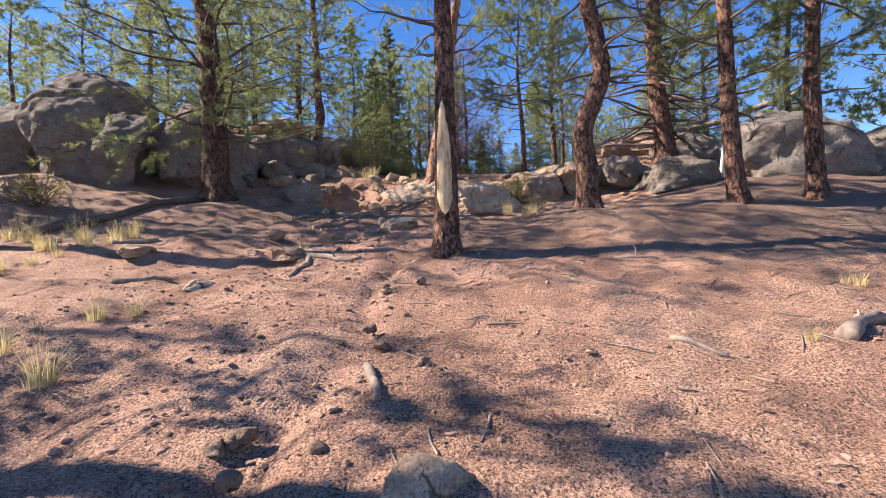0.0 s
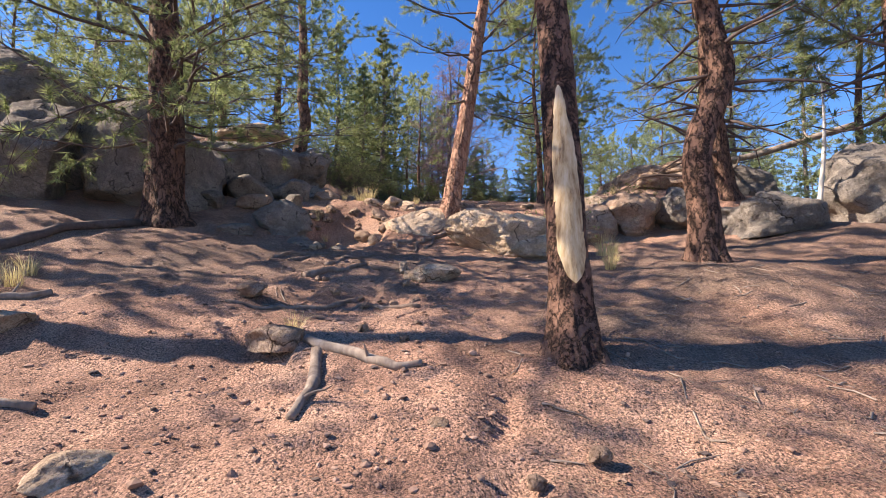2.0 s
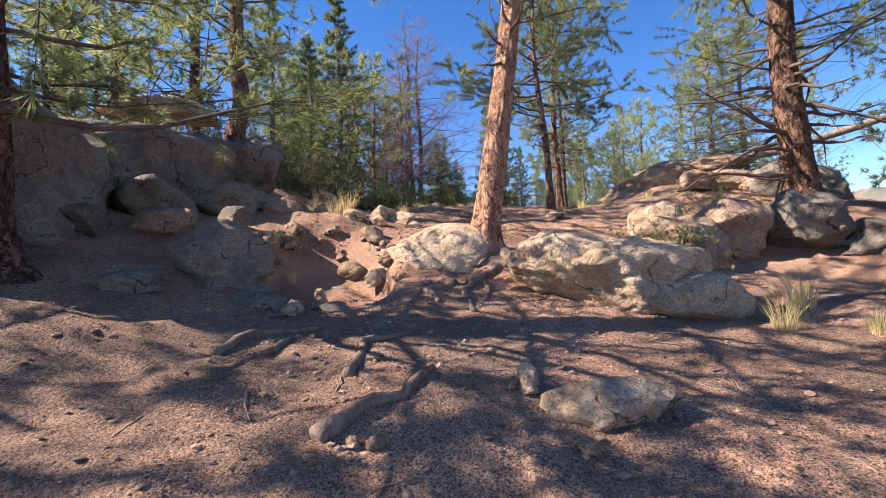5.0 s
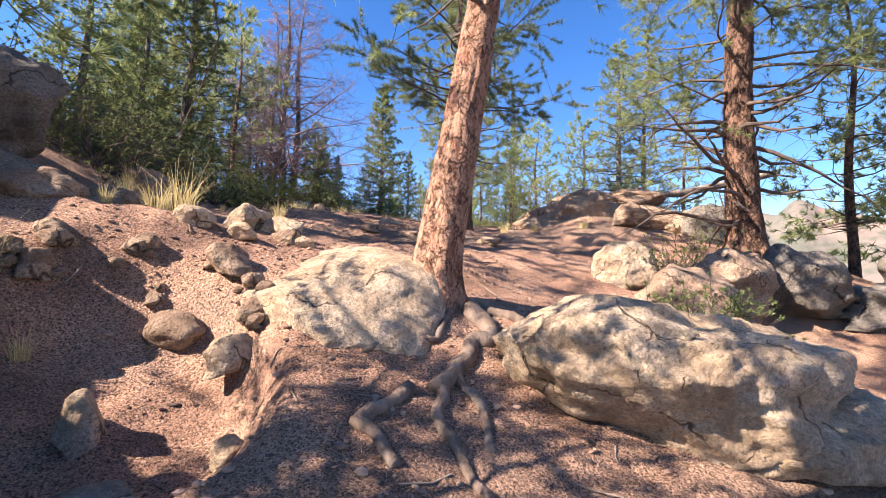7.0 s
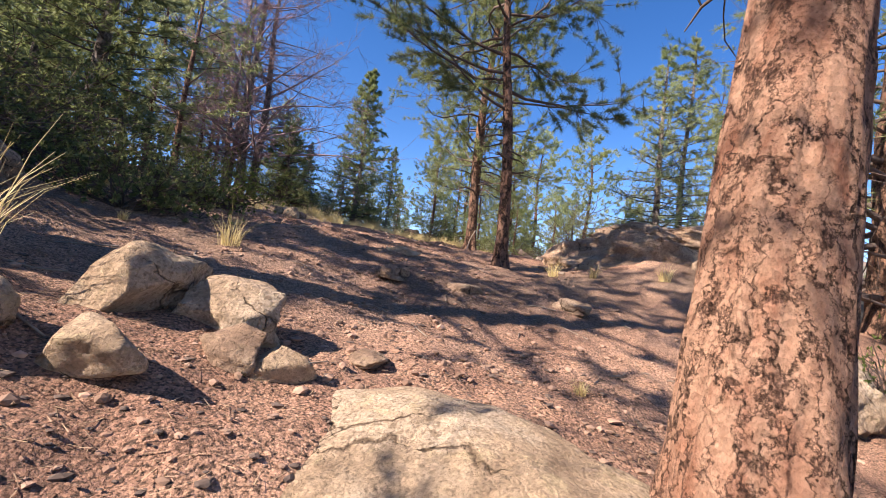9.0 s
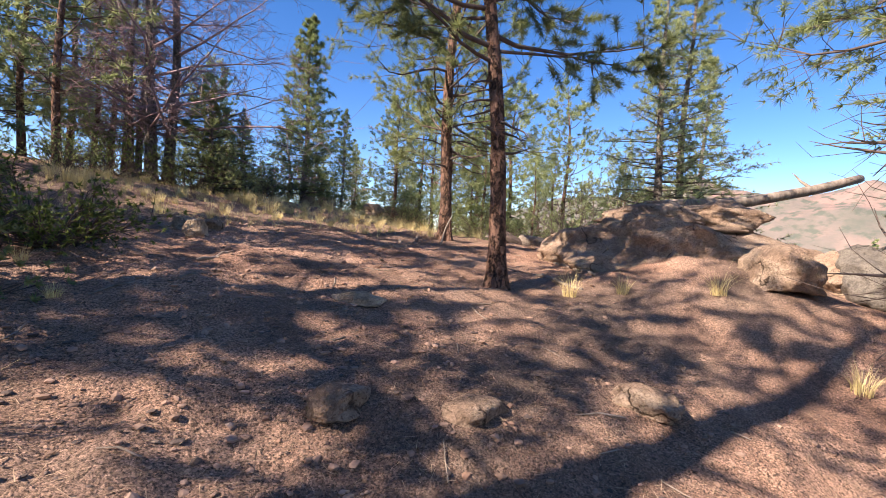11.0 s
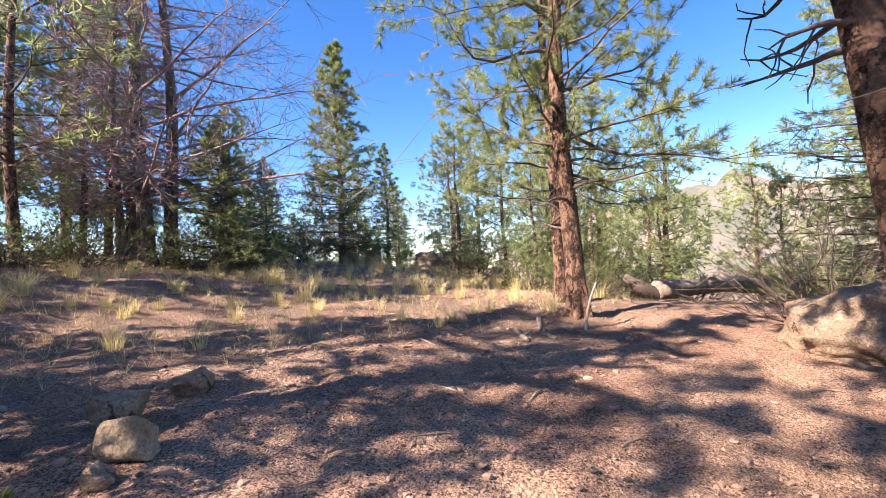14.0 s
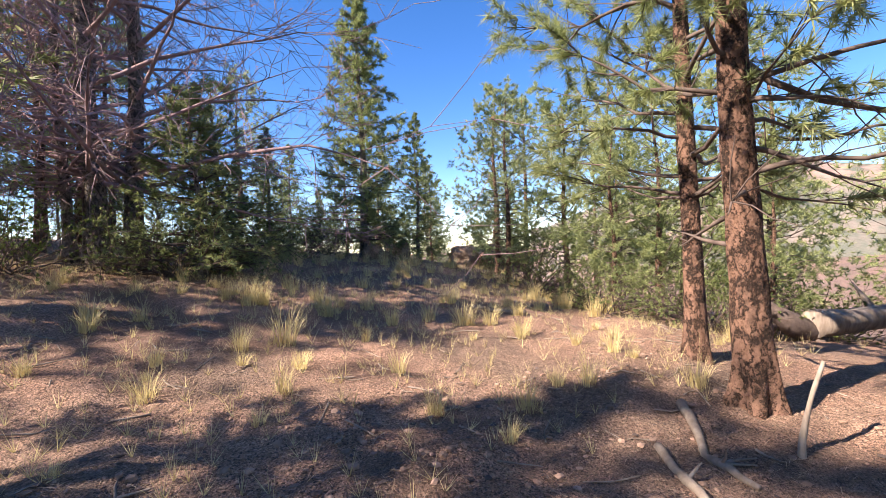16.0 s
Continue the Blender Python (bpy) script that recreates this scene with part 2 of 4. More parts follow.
def rock_mat(name, dark, mid, light):
    """Weathered rock: blotches, mineral grain, lichen spots and fine cracks."""
    m = node_mat(name, [(0.28, dark), (0.46, mid), (0.6, light), (0.74, mid)], scale=2.2, detail=14, rough=0.95, bump=0, fleck=(mid[0] * .72, mid[1] * .72, mid[2] * .72), fleck_scale=48, fleck_size=0.42, vary=0.1)
    n, l = m.node_tree.nodes, m.node_tree.links
    bsdf = n["Principled BSDF"]
    base = bsdf.inputs["Base Color"].links[0].from_socket
    tc = n.new("ShaderNodeTexCoord")
    wob = n.new("ShaderNodeTexNoise")
    wob.inputs["Scale"].default_value, wob.inputs["Detail"].default_value = 3, 8
    l.new(tc.outputs["Object"], wob.inputs["Vector"])
    mixv = n.new("ShaderNodeMix")
    mixv.data_type = "VECTOR"
    mixv.inputs["Factor"].default_value = 0.35
    l.new(tc.outputs["Object"], mixv.inputs["A"])
    l.new(wob.outputs["Color"], mixv.inputs["B"])
    vor = n.new("ShaderNodeTexVoronoi")
    vor.feature = "DISTANCE_TO_EDGE"
    vor.inputs["Scale"].default_value = 1.3
    l.new(mixv.outputs["Result"], vor.inputs["Vector"])
    edge = n.new("ShaderNodeMapRange")
    l.new(vor.outputs["Distance"], edge.inputs["Value"])
    where = n.new("ShaderNodeMapRange")
    where.inputs["From Min"].default_value, where.inputs["From Max"].default_value = 0.46, 0.6
    where.inputs["To Min"].default_value, where.inputs["To Max"].default_value = 0.0005, 0.018
    l.new(wob.outputs["Fac"], where.inputs["Value"])
    l.new(where.outputs["Result"], edge.inputs["From Max"])
    lich = n.new("ShaderNodeTexNoise")
    lich.inputs["Scale"].default_value, lich.inputs["Detail"].default_value, lich.inputs["Roughness"].default_value = 7, 9, 0.75
    l.new(tc.outputs["Object"], lich.inputs["Vector"])
    lr = n.new("ShaderNodeMapRange")
    lr.inputs["From Min"].default_value, lr.inputs["From Max"].default_value, lr.inputs["To Max"].default_value = 0.55, 0.62, 0.7
    l.new(lich.outputs["Fac"], lr.inputs["Value"])
    spots = n.new("ShaderNodeMix")
    spots.data_type = "RGBA"
    spots.inputs["B"].default_value = (mid[0] * 1.15, mid[1] * 1.22, mid[2] * 1.12, 1)
    l.new(lr.outputs["Result"], spots.inputs["Factor"])
    l.new(base, spots.inputs["A"])
    crack = n.new("ShaderNodeMix")
    crack.data_type = "RGBA"
    crack.inputs["A"].default_value = (dark[0] * .45, dark[1] * .45, dark[2] * .45, 1)
    l.new(edge.outputs["Result"], crack.inputs["Factor"])
    l.new(spots.outputs["Result"], crack.inputs["B"])
    l.new(crack.outputs["Result"], bsdf.inputs["Base Color"])
    fine = n.new("ShaderNodeTexNoise")
    fine.inputs["Scale"].default_value, fine.inputs["Detail"].default_value, fine.inputs["Roughness"].default_value = 9, 12, 0.72
    l.new(tc.outputs["Object"], fine.inputs["Vector"])
    add = n.new("ShaderNodeMath")
    add.operation = "MULTIPLY_ADD"
    add.inputs[1].default_value = 0.35
    l.new(edge.outputs["Result"], add.inputs[0])
    l.new(fine.outputs["Fac"], add.inputs[2])
    bp = n.new("ShaderNodeBump")
    bp.inputs["Strength"].default_value, bp.inputs["Distance"].default_value = 1.0, 0.08
    l.new(add.outputs[0], bp.inputs["Height"])
    l.new(bp.outputs["Normal"], bsdf.inputs["Normal"])
    return m


M_SOIL = node_mat("red_soil", [(0.3, (.17, .10, .072)), (0.44, (.33, .19, .135)), (0.55, (.47, .285, .20)), (0.66, (.42, .27, .20)), (0.78, (.26, .18, .14))], scale=0.8, detail=14,
                  bump=1.0, bump_scale=34, bump_dist=0.035, fleck=(.11, .072, .055), fleck_scale=64, fleck_size=0.43)
M_PEBBLE = node_mat("gravel", [(0.3, (.24, .145, .105)), (0.7, (.38, .265, .205))], scale=3, island=True, vary=0.3, bump=0.2)
M_LITTER = node_mat("dry_needles", [(0.3, (.27, .18, .115)), (0.7, (.46, .34, .235))], scale=2, island=True, vary=0.35, bump=0)
M_GRANITE = rock_mat("granite", (.115, .10, .088), (.215, .19, .165), (.30, .265, .225))
M_PALE_ROCK = rock_mat("pale_granite", (.31, .215, .145), (.50, .375, .265), (.58, .47, .36))
M_RED_ROCK = rock_mat("reddish_rock", (.20, .135, .10), (.34, .235, .17), (.43, .33, .25))
M_BARK_RED = bark_mat("orange_pine_bark", (.40, .185, .12), (.62, .38, .27), (.10, .05, .038), cells=15, upright=.3, crack_width=0.075, wobble=.2, depth=.05, streak=(.33, .22, .17), flakes=(.36, .45))
M_BARK_DARK = bark_mat("dark_pine_bark", (.145, .088, .066), (.27, .155, .11), (.034, .024, .02), cells=17, crack_width=0.17, streak=(.30, .15, .10))
M_BARK_GREY = bark_mat("grey_bark", (.20, .165, .145), (.34, .285, .25), (.07, .058, .05), cells=24, crack_width=0.2)
M_TWIG = node_mat("twig_bark", [(0.3, (.075, .055, .048)), (0.7, (.15, .115, .10))], scale=12, bump=0.3)
M_DEADWOOD = node_mat("weathered_wood", [(0.3, (.13, .10, .08)), (0.5, (.24, .195, .16)), (0.7, (.36, .31, .26))], scale=9, stretch=(1, 1, .25), bump=0.5, bump_scale=30)
M_ROOT = node_mat("root_bark", [(0.3, (.11, .08, .065)), (0.5, (.20, .15, .12)), (0.7, (.30, .24, .20))], scale=9, stretch=(1, 1, .5), bump=0.9, bump_scale=22, bump_dist=0.03)
M_SCAR = node_mat("bare_pale_wood", [(0.34, (.32, .20, .10)), (0.46, (.58, .43, .24)), (0.62, (.72, .60, .40))], scale=16, stretch=(1, 1, .12), rough=0.7, bump=0.35, bump_scale=24)
M_PURPLE_TWIG = node_mat("dead_twigs", [(0.3, (.20, .14, .15)), (0.7, (.38, .27, .285))], scale=6, bump=0.2)
M_PINE = leaf_mat("pine_needles", (.12, .165, .062), (.36, .415, .18), .5)
M_PINE_DARK = leaf_mat("dark_needles", (.085, .115, .05), (.27, .31, .13), .5)
M_PINE_LIGHT = leaf_mat("yellow_green_needles", (.19, .24, .095), (.46, .51, .25), .5)
M_RUST = leaf_mat("rusty_needles", (.34, .17, .15), (.55, .33, .30), .4)
M_STRAW = leaf_mat("straw_grass", (.50, .41, .19), (.82, .71, .40), 0.4)
M_BUSH = leaf_mat("bush_leaves", (.05, .085, .02), (.20, .25, .07))
M_YELLOW_LEAF = leaf_mat("yellow_leaves", (.25, .27, .03), (.50, .48, .08))
M_ASPEN = node_mat("pale_aspen_bark", [(0.35, (.42, .40, .36)), (0.7, (.62, .60, .56))], scale=8, fleck=(.06, .055, .05), fleck_scale=14, fleck_size=0.33, bump=0.3)
# rock and forest tones greyed and pinked: the distance haze is in the colour
M_MOUNTAIN = node_mat("hazed_far_mountain", [(0.36, (.12, .125, .10)), (0.5, (.19, .16, .135)), (0.6, (.30, .20, .165)), (0.75, (.30, .225, .20))], scale=0.014, detail=10, bump=0.5,
                      bump_scale=0.05, bump_dist=5.0, fleck=(.11, .12, .095), fleck_scale=0.12, fleck_size=0.45)


def gravelly(m, scale, lo, hi, share=0.8):
    """Grit: every grain of a Voronoi pattern in a tone of its own, with its own relief."""
    n, l = m.node_tree.nodes, m.node_tree.links
    bsdf = n["Principled BSDF"]
    base = bsdf.inputs["Base Color"].links[0].from_socket
    tc = n.new("ShaderNodeTexCoord")
    vor = n.new("ShaderNodeTexVoronoi")
    vor.inputs["Scale"].default_value = scale
    l.new(tc.outputs["Object"], vor.inputs["Vector"])
    sep = n.new("ShaderNodeSeparateColor")
    l.new(vor.outputs["Color"], sep.inputs[0])
    mr = n.new("ShaderNodeMapRange")
    mr.inputs["To Min"].default_value, mr.inputs["To Max"].default_value = lo, hi
    l.new(sep.outputs[0], mr.inputs["Value"])
    hsv = n.new("ShaderNodeHueSaturation")
    hsv.inputs["Fac"].default_value = share
    l.new(mr.outputs["Result"], hsv.inputs["Value"])
    l.new(base, hsv.inputs["Color"])
    l.new(hsv.outputs["Color"], bsdf.inputs["Base Color"])
    bp = n.new("ShaderNodeBump")
    bp.inputs["Strength"].default_value, bp.inputs["Distance"].default_value = 0.6, 0.5 / scale
    bp.invert = True
    l.new(vor.outputs["Distance"], bp.inputs["Height"])
    if bsdf.inputs["Normal"].links:
        l.new(bsdf.inputs["Normal"].links[0].from_socket, bp.inputs["Normal"])
    l.new(bp.outputs["Normal"], bsdf.inputs["Normal"])


def duff(x, y):
    """How thickly pine litter covers the soil: thick under the pines, worn off along the trail."""
    under = np.clip(sm(6.4, 8.2, y + .25 * x) * sm(13, 11, y) * sm(-.8, 1.2, x) + sm(-.2, -2.2, x - (y - 9) * .2) * .8 * sm(8, 10, y) * sm(14, 12, y)
                    + sm(16, 17.5, y) * sm(21.5, 19.5, y) * .75 + sm(21.5, 23, y) * .7 + sm(7.5, 10, x), 0, 1)
    patch = fractal(x * .8, y * .8, seed=77, octaves=4)
    return np.clip(under * (.75 + .5 * patch) + .25 * np.maximum(patch - .3, 0), 0, 1)


def shaded_litter_cover(m):
    """Grey-brown needle duff over the soil where the ground's litter cover says so, darkened for tree shade too."""
    n, l = m.node_tree.nodes, m.node_tree.links
    bsdf = n["Principled BSDF"]
    base = bsdf.inputs["Base Color"].links[0].from_socket
    at = n.new("ShaderNodeAttribute")
    at.attribute_name = "duff"
    tc = n.new("ShaderNodeTexCoord")
    tex = n.new("ShaderNodeTexNoise")
    tex.inputs["Scale"].default_value, tex.inputs["Detail"].default_value, tex.inputs["Roughness"].default_value = 18, 10, 0.75
    l.new(tc.outputs["Object"], tex.inputs["Vector"])
    ramp = n.new("ShaderNodeValToRGB")
    # litter browns, taken darker to carry some of the crowns' shade
    for e, (q, c) in zip(ramp.color_ramp.elements, ((.35, (.09, .062, .05)), (.68, (.26, .195, .15)))):
        e.position, e.color = q, (*c, 1)
    l.new(tex.outputs["Fac"], ramp.inputs["Fac"])
    big = n.new("ShaderNodeMath")
    big.operation = "MULTIPLY"
    big.inputs[1].default_value = 0.85
    l.new(at.outputs["Fac"], big.inputs[0])
    mix = n.new("ShaderNodeMix")
    mix.data_type = "RGBA"
    l.new(big.outputs[0], mix.inputs["Factor"])
    l.new(base, mix.inputs["A"])
    l.new(ramp.outputs["Color"], mix.inputs["B"])
    l.new(mix.outputs["Result"], bsdf.inputs["Base Color"])


# ---- the ground ----
shaded_litter_cover(M_SOIL)
gravelly(M_SOIL, 120, .42, 1.5)
gravelly(M_SOIL, 42, .65, 1.3, .55)
gravelly(M_BARK_RED, 46, .6, 1.25, .5)
gravelly(M_BARK_DARK, 30, .7, 1.3, .35)
for rocky in (M_PALE_ROCK, M_GRANITE, M_RED_ROCK):
    gravelly(rocky, 24, .72, 1.2, .6)
    gravelly(rocky, 80, .75, 1.18, .6)


def axis(lo, hi, fine, first, last, grow=1.12):
    mid = list(np.arange(lo, hi + 1e-6, fine))
    step, v, down = fine, lo, []
    while v > first:
        step *= grow
        v -= step
        down.append(v)
    step, v, up = fine, hi, []
    while v < last:
        step *= grow
        v += step
        up.append(v)
    return np.array(down[::-1] + mid + up)


def grid_faces(nx, ny):
    i = np.arange(nx - 1)[None, :] + nx * np.arange(ny - 1)[:, None]
    i = i.ravel()
    return np.stack([i, i + 1, i + nx + 1, i + nx], 1)


gx, gy = axis(-5.0, 7.5, 0.075, -1500, 1500), axis(0.2, 25, 0.075, -1500, 1500)
GX, GY = np.meshgrid(gx, gy)
GV = np.stack([GX, GY, height(GX, GY) + relief(GX, GY)], -1).reshape(-1, 3)
ground_mesh = mesh_np("ground", GV, grid_faces(len(gx), len(gy)))
cover = ground_mesh.attributes.new("duff", "FLOAT", "POINT")
cover.data.foreach_set("value", duff(GV[:, 0], GV[:, 1]).astype(np.float32))
thing_of("ground", ground_mesh, M_SOIL, "trodden reddish gravelly soil with pine litter", "ground", kind="structure")

# ---- rocks ----
SPHERES = {}


def unit_sphere(sub):
    if sub not in SPHERES:
        bm = bmesh.new()
        bmesh.ops.create_icosphere(bm, subdivisions=sub, radius=1)
        bm.verts.index_update()
        SPHERES[sub] = (np.array([v.co[:] for v in bm.verts]), np.array([[v.index for v in f.verts] for f in bm.faces]))
        bm.free()
    return SPHERES[sub]


def rock_mesh(w, d, h, seed, sub=4, cuts=7, lump=0.16, keep=0.15, ridges=0.0):
    """A boulder: a ball cut by planes, lumped by noise and cracked along a few seams."""
    rng = np.random.default_rng(seed)
    v, f = unit_sphere(sub)
    v = v.copy()
    for _ in range(cuts):
        n = rng.normal(size=3)
        n /= np.linalg.norm(n)
        over = np.maximum(v @ n - rng.uniform(.55, .85), 0)
        v -= over[:, None] * n * (1 - keep)
    x, y, z = (v * 1.7 + seed * 3.1).T
    v *= (1 + lump * fractal(x, y, z, seed=seed, octaves=6, gain=.55))[:, None]
    if ridges:
        n = rng.normal(size=3) * (1, 1, .4)
        n /= np.linalg.norm(n)
        s = v @ n + .12 * vnoise(x * 1.5, y * 1.5, z * 1.5, seed=seed + 4)
        v *= (1 - ridges * np.exp(-((s - .15) / .035) ** 2) - ridges * .6 * np.exp(-((s + .45) / .03) ** 2))[:, None]
    low = np.clip(-v[:, 2], 0, .93)
    v[:, :2] *= (1 / np.sqrt(1 - low ** 2 * .85))[:, None]
    lo, hi = v.min(0), v.max(0)
    v = (v - (lo + hi) / 2) / (hi - lo) * (w, d, h)
    return mesh_np("rock", v, f)


def rock(x, y, w, d, h, seed, material, label, name="boulder", turn=0.0, sink=0.25, sub=4, cuts=7, lump=0.16, tilt=(0, 0), ridges=0.0, lift=0.0, group="", keep=0.15):
    me = rock_mesh(w, d, h, seed, sub, cuts, lump, keep, ridges)
    z = float(height(x, y)) + h * (.5 - sink) + lift
    return thing_of(name, me, material, label, "rock" if name != "boulder" else "boulder", group, at=pose(x, y, z, tilt[0], tilt[1], turn))


# ---- trees ----
def tube(points, radii, sides=6, wobble=None):
    """A tapered tube along points; returns verts and quads."""
    p, r = np.asarray(points, float), np.asarray(radii, float)
    t = np.gradient(p, axis=0)
    t /= np.linalg.norm(t, axis=1)[:, None] + 1e-9
    ref = np.array([0, 0, 1.0]) if abs(t[0][2]) < .8 else np.array([1.0, 0, 0])
    a = np.cross(t, ref)
    a /= np.linalg.norm(a, axis=1)[:, None] + 1e-9
    b = np.cross(t, a)
    ang = np.linspace(0, 2 * math.pi, sides, endpoint=False)
    ring = np.cos(ang)[None, :, None] * a[:, None] + np.sin(ang)[None, :, None] * b[:, None]
    rad = np.repeat(r[:, None], sides, 1)
    if wobble is not None:
        rad = rad * wobble(p, ang)
    v = (p[:, None] + ring * rad[:, :, None]).reshape(-1, 3)
    m = len(p)
    i = np.arange(m - 1)[:, None] * sides
    j = np.arange(sides)[None, :]
    k = (j + 1) % sides
    f = np.stack([i + j, i + k, i + sides + k, i + sides + j], -1).reshape(-1, 4)
    return v, f


class Bundle:
    """Collects tubes into one mesh."""

    def __init__(self):
        self.v, self.f, self.n = [], [], 0

    def add(self, points, radii, sides=4, wobble=None):
        v, f = tube(points, radii, sides, wobble)
        self.v.append(v)
        self.f.append(f + self.n)
        self.n += len(v)

    def mesh(self, name):
        return mesh_np(name, np.concatenate(self.v), np.concatenate(self.f))


def blades(pos, way, count, length, width, spread, rng):
    """count thin triangles fanning from each place, about its direction."""
    pos, way = np.repeat(pos, count, 0), np.repeat(way, count, 0)
    n = len(pos)
    d = way + rng.normal(size=(n, 3)) * spread
    d /= np.linalg.norm(d, axis=1)[:, None] + 1e-9
    side = np.cross(d, rng.normal(size=(n, 3)))
    side /= np.linalg.norm(side, axis=1)[:, None] + 1e-9
    ln = length * rng.uniform(.65, 1.15, n)
    s = side * width / 2
    v = np.stack([pos - s, pos + s, pos + d * ln[:, None]], 1).reshape(-1, 3)
    return v, np.arange(3 * n).reshape(-1, 3)


def wander(start, way, length, n, rng, lift=0.0, crook=0.12):
    """A crooked path of n points."""
    p, d, out = np.array(start, float), np.array(way, float), []
    for i in range(n):
        out.append(p.copy())
        d = d + rng.normal(size=3) * crook + np.array([0, 0, lift])
        d /= np.linalg.norm(d)
        p = p + d * length / (n - 1)
    return np.array(out)


def tree_meshes(h, r, seed, kind="pine", crown=0.4, limbs=34, reach=2.2, lean=(0, 0), sway=0.1, dead=8, dead_from=0.2, sides=12, step=0.25, needle=0.16, needle_w=0.011,
                per=12, twigs=7, knots=3, flare=0.5, up=0.06, dead_reach=0.8, kink=None, rag=0.0, lo_az=None, low_bias=1.25, thin=False, side=(0, 0), far_most=9.0):
    """Trunk, limbs and needles of one tree, base at the origin."""
    rng = np.random.default_rng(seed)
    m = max(int(h / step), 12)
    zz = np.linspace(-.25, h, m)
    s = np.clip(zz / h, 0, 1)
    ph = rng.uniform(0, 6.28, 4)
    cx = lean[0] * zz + sway * (np.sin(zz * .9 + ph[0]) - np.sin(ph[0])) * s ** .5
    cy = lean[1] * zz + sway * (np.sin(zz * .8 + ph[1]) - np.sin(ph[1])) * s ** .5
    if kink:
        for kz, kw, kx, ky in kink:
            e = np.exp(-((zz - kz) / kw) ** 2)
            cx, cy = cx + kx * e, cy + ky * e
    path = np.stack([cx, cy, zz], 1)
    rad = r * ((1 - s) ** .75 * .93 + .07) * (1 + flare * np.exp(-np.maximum(zz + .05, 0) / .22))

    def wob(p, ang):
        A, Z = np.meshgrid(ang, p[:, 2])
        c, sn = np.cos(A) * 1.0, np.sin(A) * 1.0
        roots = .16 * np.exp(-np.maximum(Z, 0) / .3) * np.cos(A * 5 + ph[2] * 2 + Z)
        return 1 + .06 * vnoise(c * 2.2 + seed, sn * 2.2, Z * 1.1, seed=seed) + .07 * vnoise(c * 5.5 + seed, sn * 5.5, Z * 3.2, seed=seed + 1) + .035 * vnoise(c * 13 + seed, sn * 13, Z * 6, seed=seed + 2) + roots

    trunk = Bundle()
    trunk.add(path, rad, sides, wob)
    woods, P, D = [], [], []

    def at_height(z):
        return np.array([np.interp(z, zz, cx), np.interp(z, zz, cy), z]), np.interp(z, zz, rad)

    for i in range(dead):
        z = h * (dead_from + (crown - dead_from) * (i + rng.uniform(0, 1)) / max(dead, 1))
        b, br = at_height(z)
        az = rng.uniform(0, 6.28)
        w = np.array([math.cos(az), math.sin(az), rng.uniform(-.25, .25)])
        ln = dead_reach * rng.uniform(.4, 1.3)
        pts = wander(b + w * br * .5, w, ln, 7, rng, 0, .2)
        wood = Bundle()
        woods.append(wood)
        wood.add(pts, np.linspace(br * .16 + .008, .004, 7), 5)
        for _ in range(4):
            k = rng.integers(2, 6)
            w2 = w + rng.normal(size=3) * .7
            wood.add(wander(pts[k], w2 / np.linalg.norm(w2), ln * .45, 4, rng, 0, .3), np.linspace(.007, .003, 4), 3)
    az = rng.uniform(0, 6.28)
    for i in range(limbs):
        q = (i + rng.uniform(0, 1)) / limbs
        z = h * (crown + (.985 - crown) * q ** low_bias)
        b, br = at_height(z)
        az += 2.4 + rng.normal() * .4
        if lo_az is not None and q < .3:
            az = lo_az[i % len(lo_az)] + rng.normal() * .25
        if kind == "spruce":
            ln = reach * (1 - q) ** .85 * rng.uniform(.75, 1.1) + .12
            w = np.array([math.cos(az), math.sin(az), -.12 + .45 * q])
            lift = .015
        elif kind == "bare":
            ln = reach * (1 - q * .75) * rng.uniform(.6, 1.15)
            w = np.array([math.cos(az), math.sin(az), .05 + .4 * q])
            lift = .008
        else:
            ln = reach * (.35 + .65 * math.sin(math.pi * min(1, .28 + q * .72))) * rng.uniform(.6, 1.15)
            w = np.array([math.cos(az), math.sin(az), -.05 + .6 * q])
            lift = up
        w /= np.linalg.norm(w)
        ln = min(ln * (1 + side[0] * w[0] + side[1] * w[1]), far_most)
        n = 8 if not thin else 5
        pts = wander(b, w, ln, n, rng, lift, .2 if kind == "pine" else .13 if kind == "bare" else .06)
        wood = Bundle()
        woods.append(wood)
        wood.add(pts, np.linspace(min(br * .5, .009 + ln * .0095), .004, n), 5 if not thin else 3)
        start = 2 if kind != "spruce" else 1
        for _ in range(twigs):
            k = rng.integers(start, n)
            d = pts[min(k, n - 1)] - pts[k - 1]
            d /= np.linalg.norm(d)
            w2 = d * .7 + rng.normal(size=3) * (.55, .55, .35)
            w2 /= np.linalg.norm(w2)
            tl = ln * rng.uniform(.16, .42) if kind != "spruce" else ln * rng.uniform(.15, .38)
            tp = wander(pts[min(k, n - 1)], w2, tl, 4, rng, lift, .16)
            if not thin:
                wood.add(tp, np.linspace(.007, .003, 4), 3)
            if kind == "bare":
                for _ in range(4):
                    w3 = w2 + rng.normal(size=3) * .6
                    wood.add(wander(tp[rng.integers(1, 4)], w3 / np.linalg.norm(w3), tl * .6, 3, rng, 0, .2), (.006, .005, .003), 3)
            if rng.uniform() >= rag:
                for e in (range(knots) if kind != "bare" else range(1)):
                    u = 1 - e * (.5 if kind == "pine" else .8) / max(knots, 1)
                    P.append(tp[0] * (1 - u) + tp[3] * u)
                    D.append(w2)
        if rng.uniform() >= rag:
            P.append(pts[-1]), D.append(w)
            P.append(pts[-2]), D.append(w)
    P.append(path[-1]), D.append(np.array([0, 0, 1.0]))
    v, f = blades(np.array(P), np.array(D), max(per, 1), needle, needle_w, .8 if kind == "pine" else .75, rng)
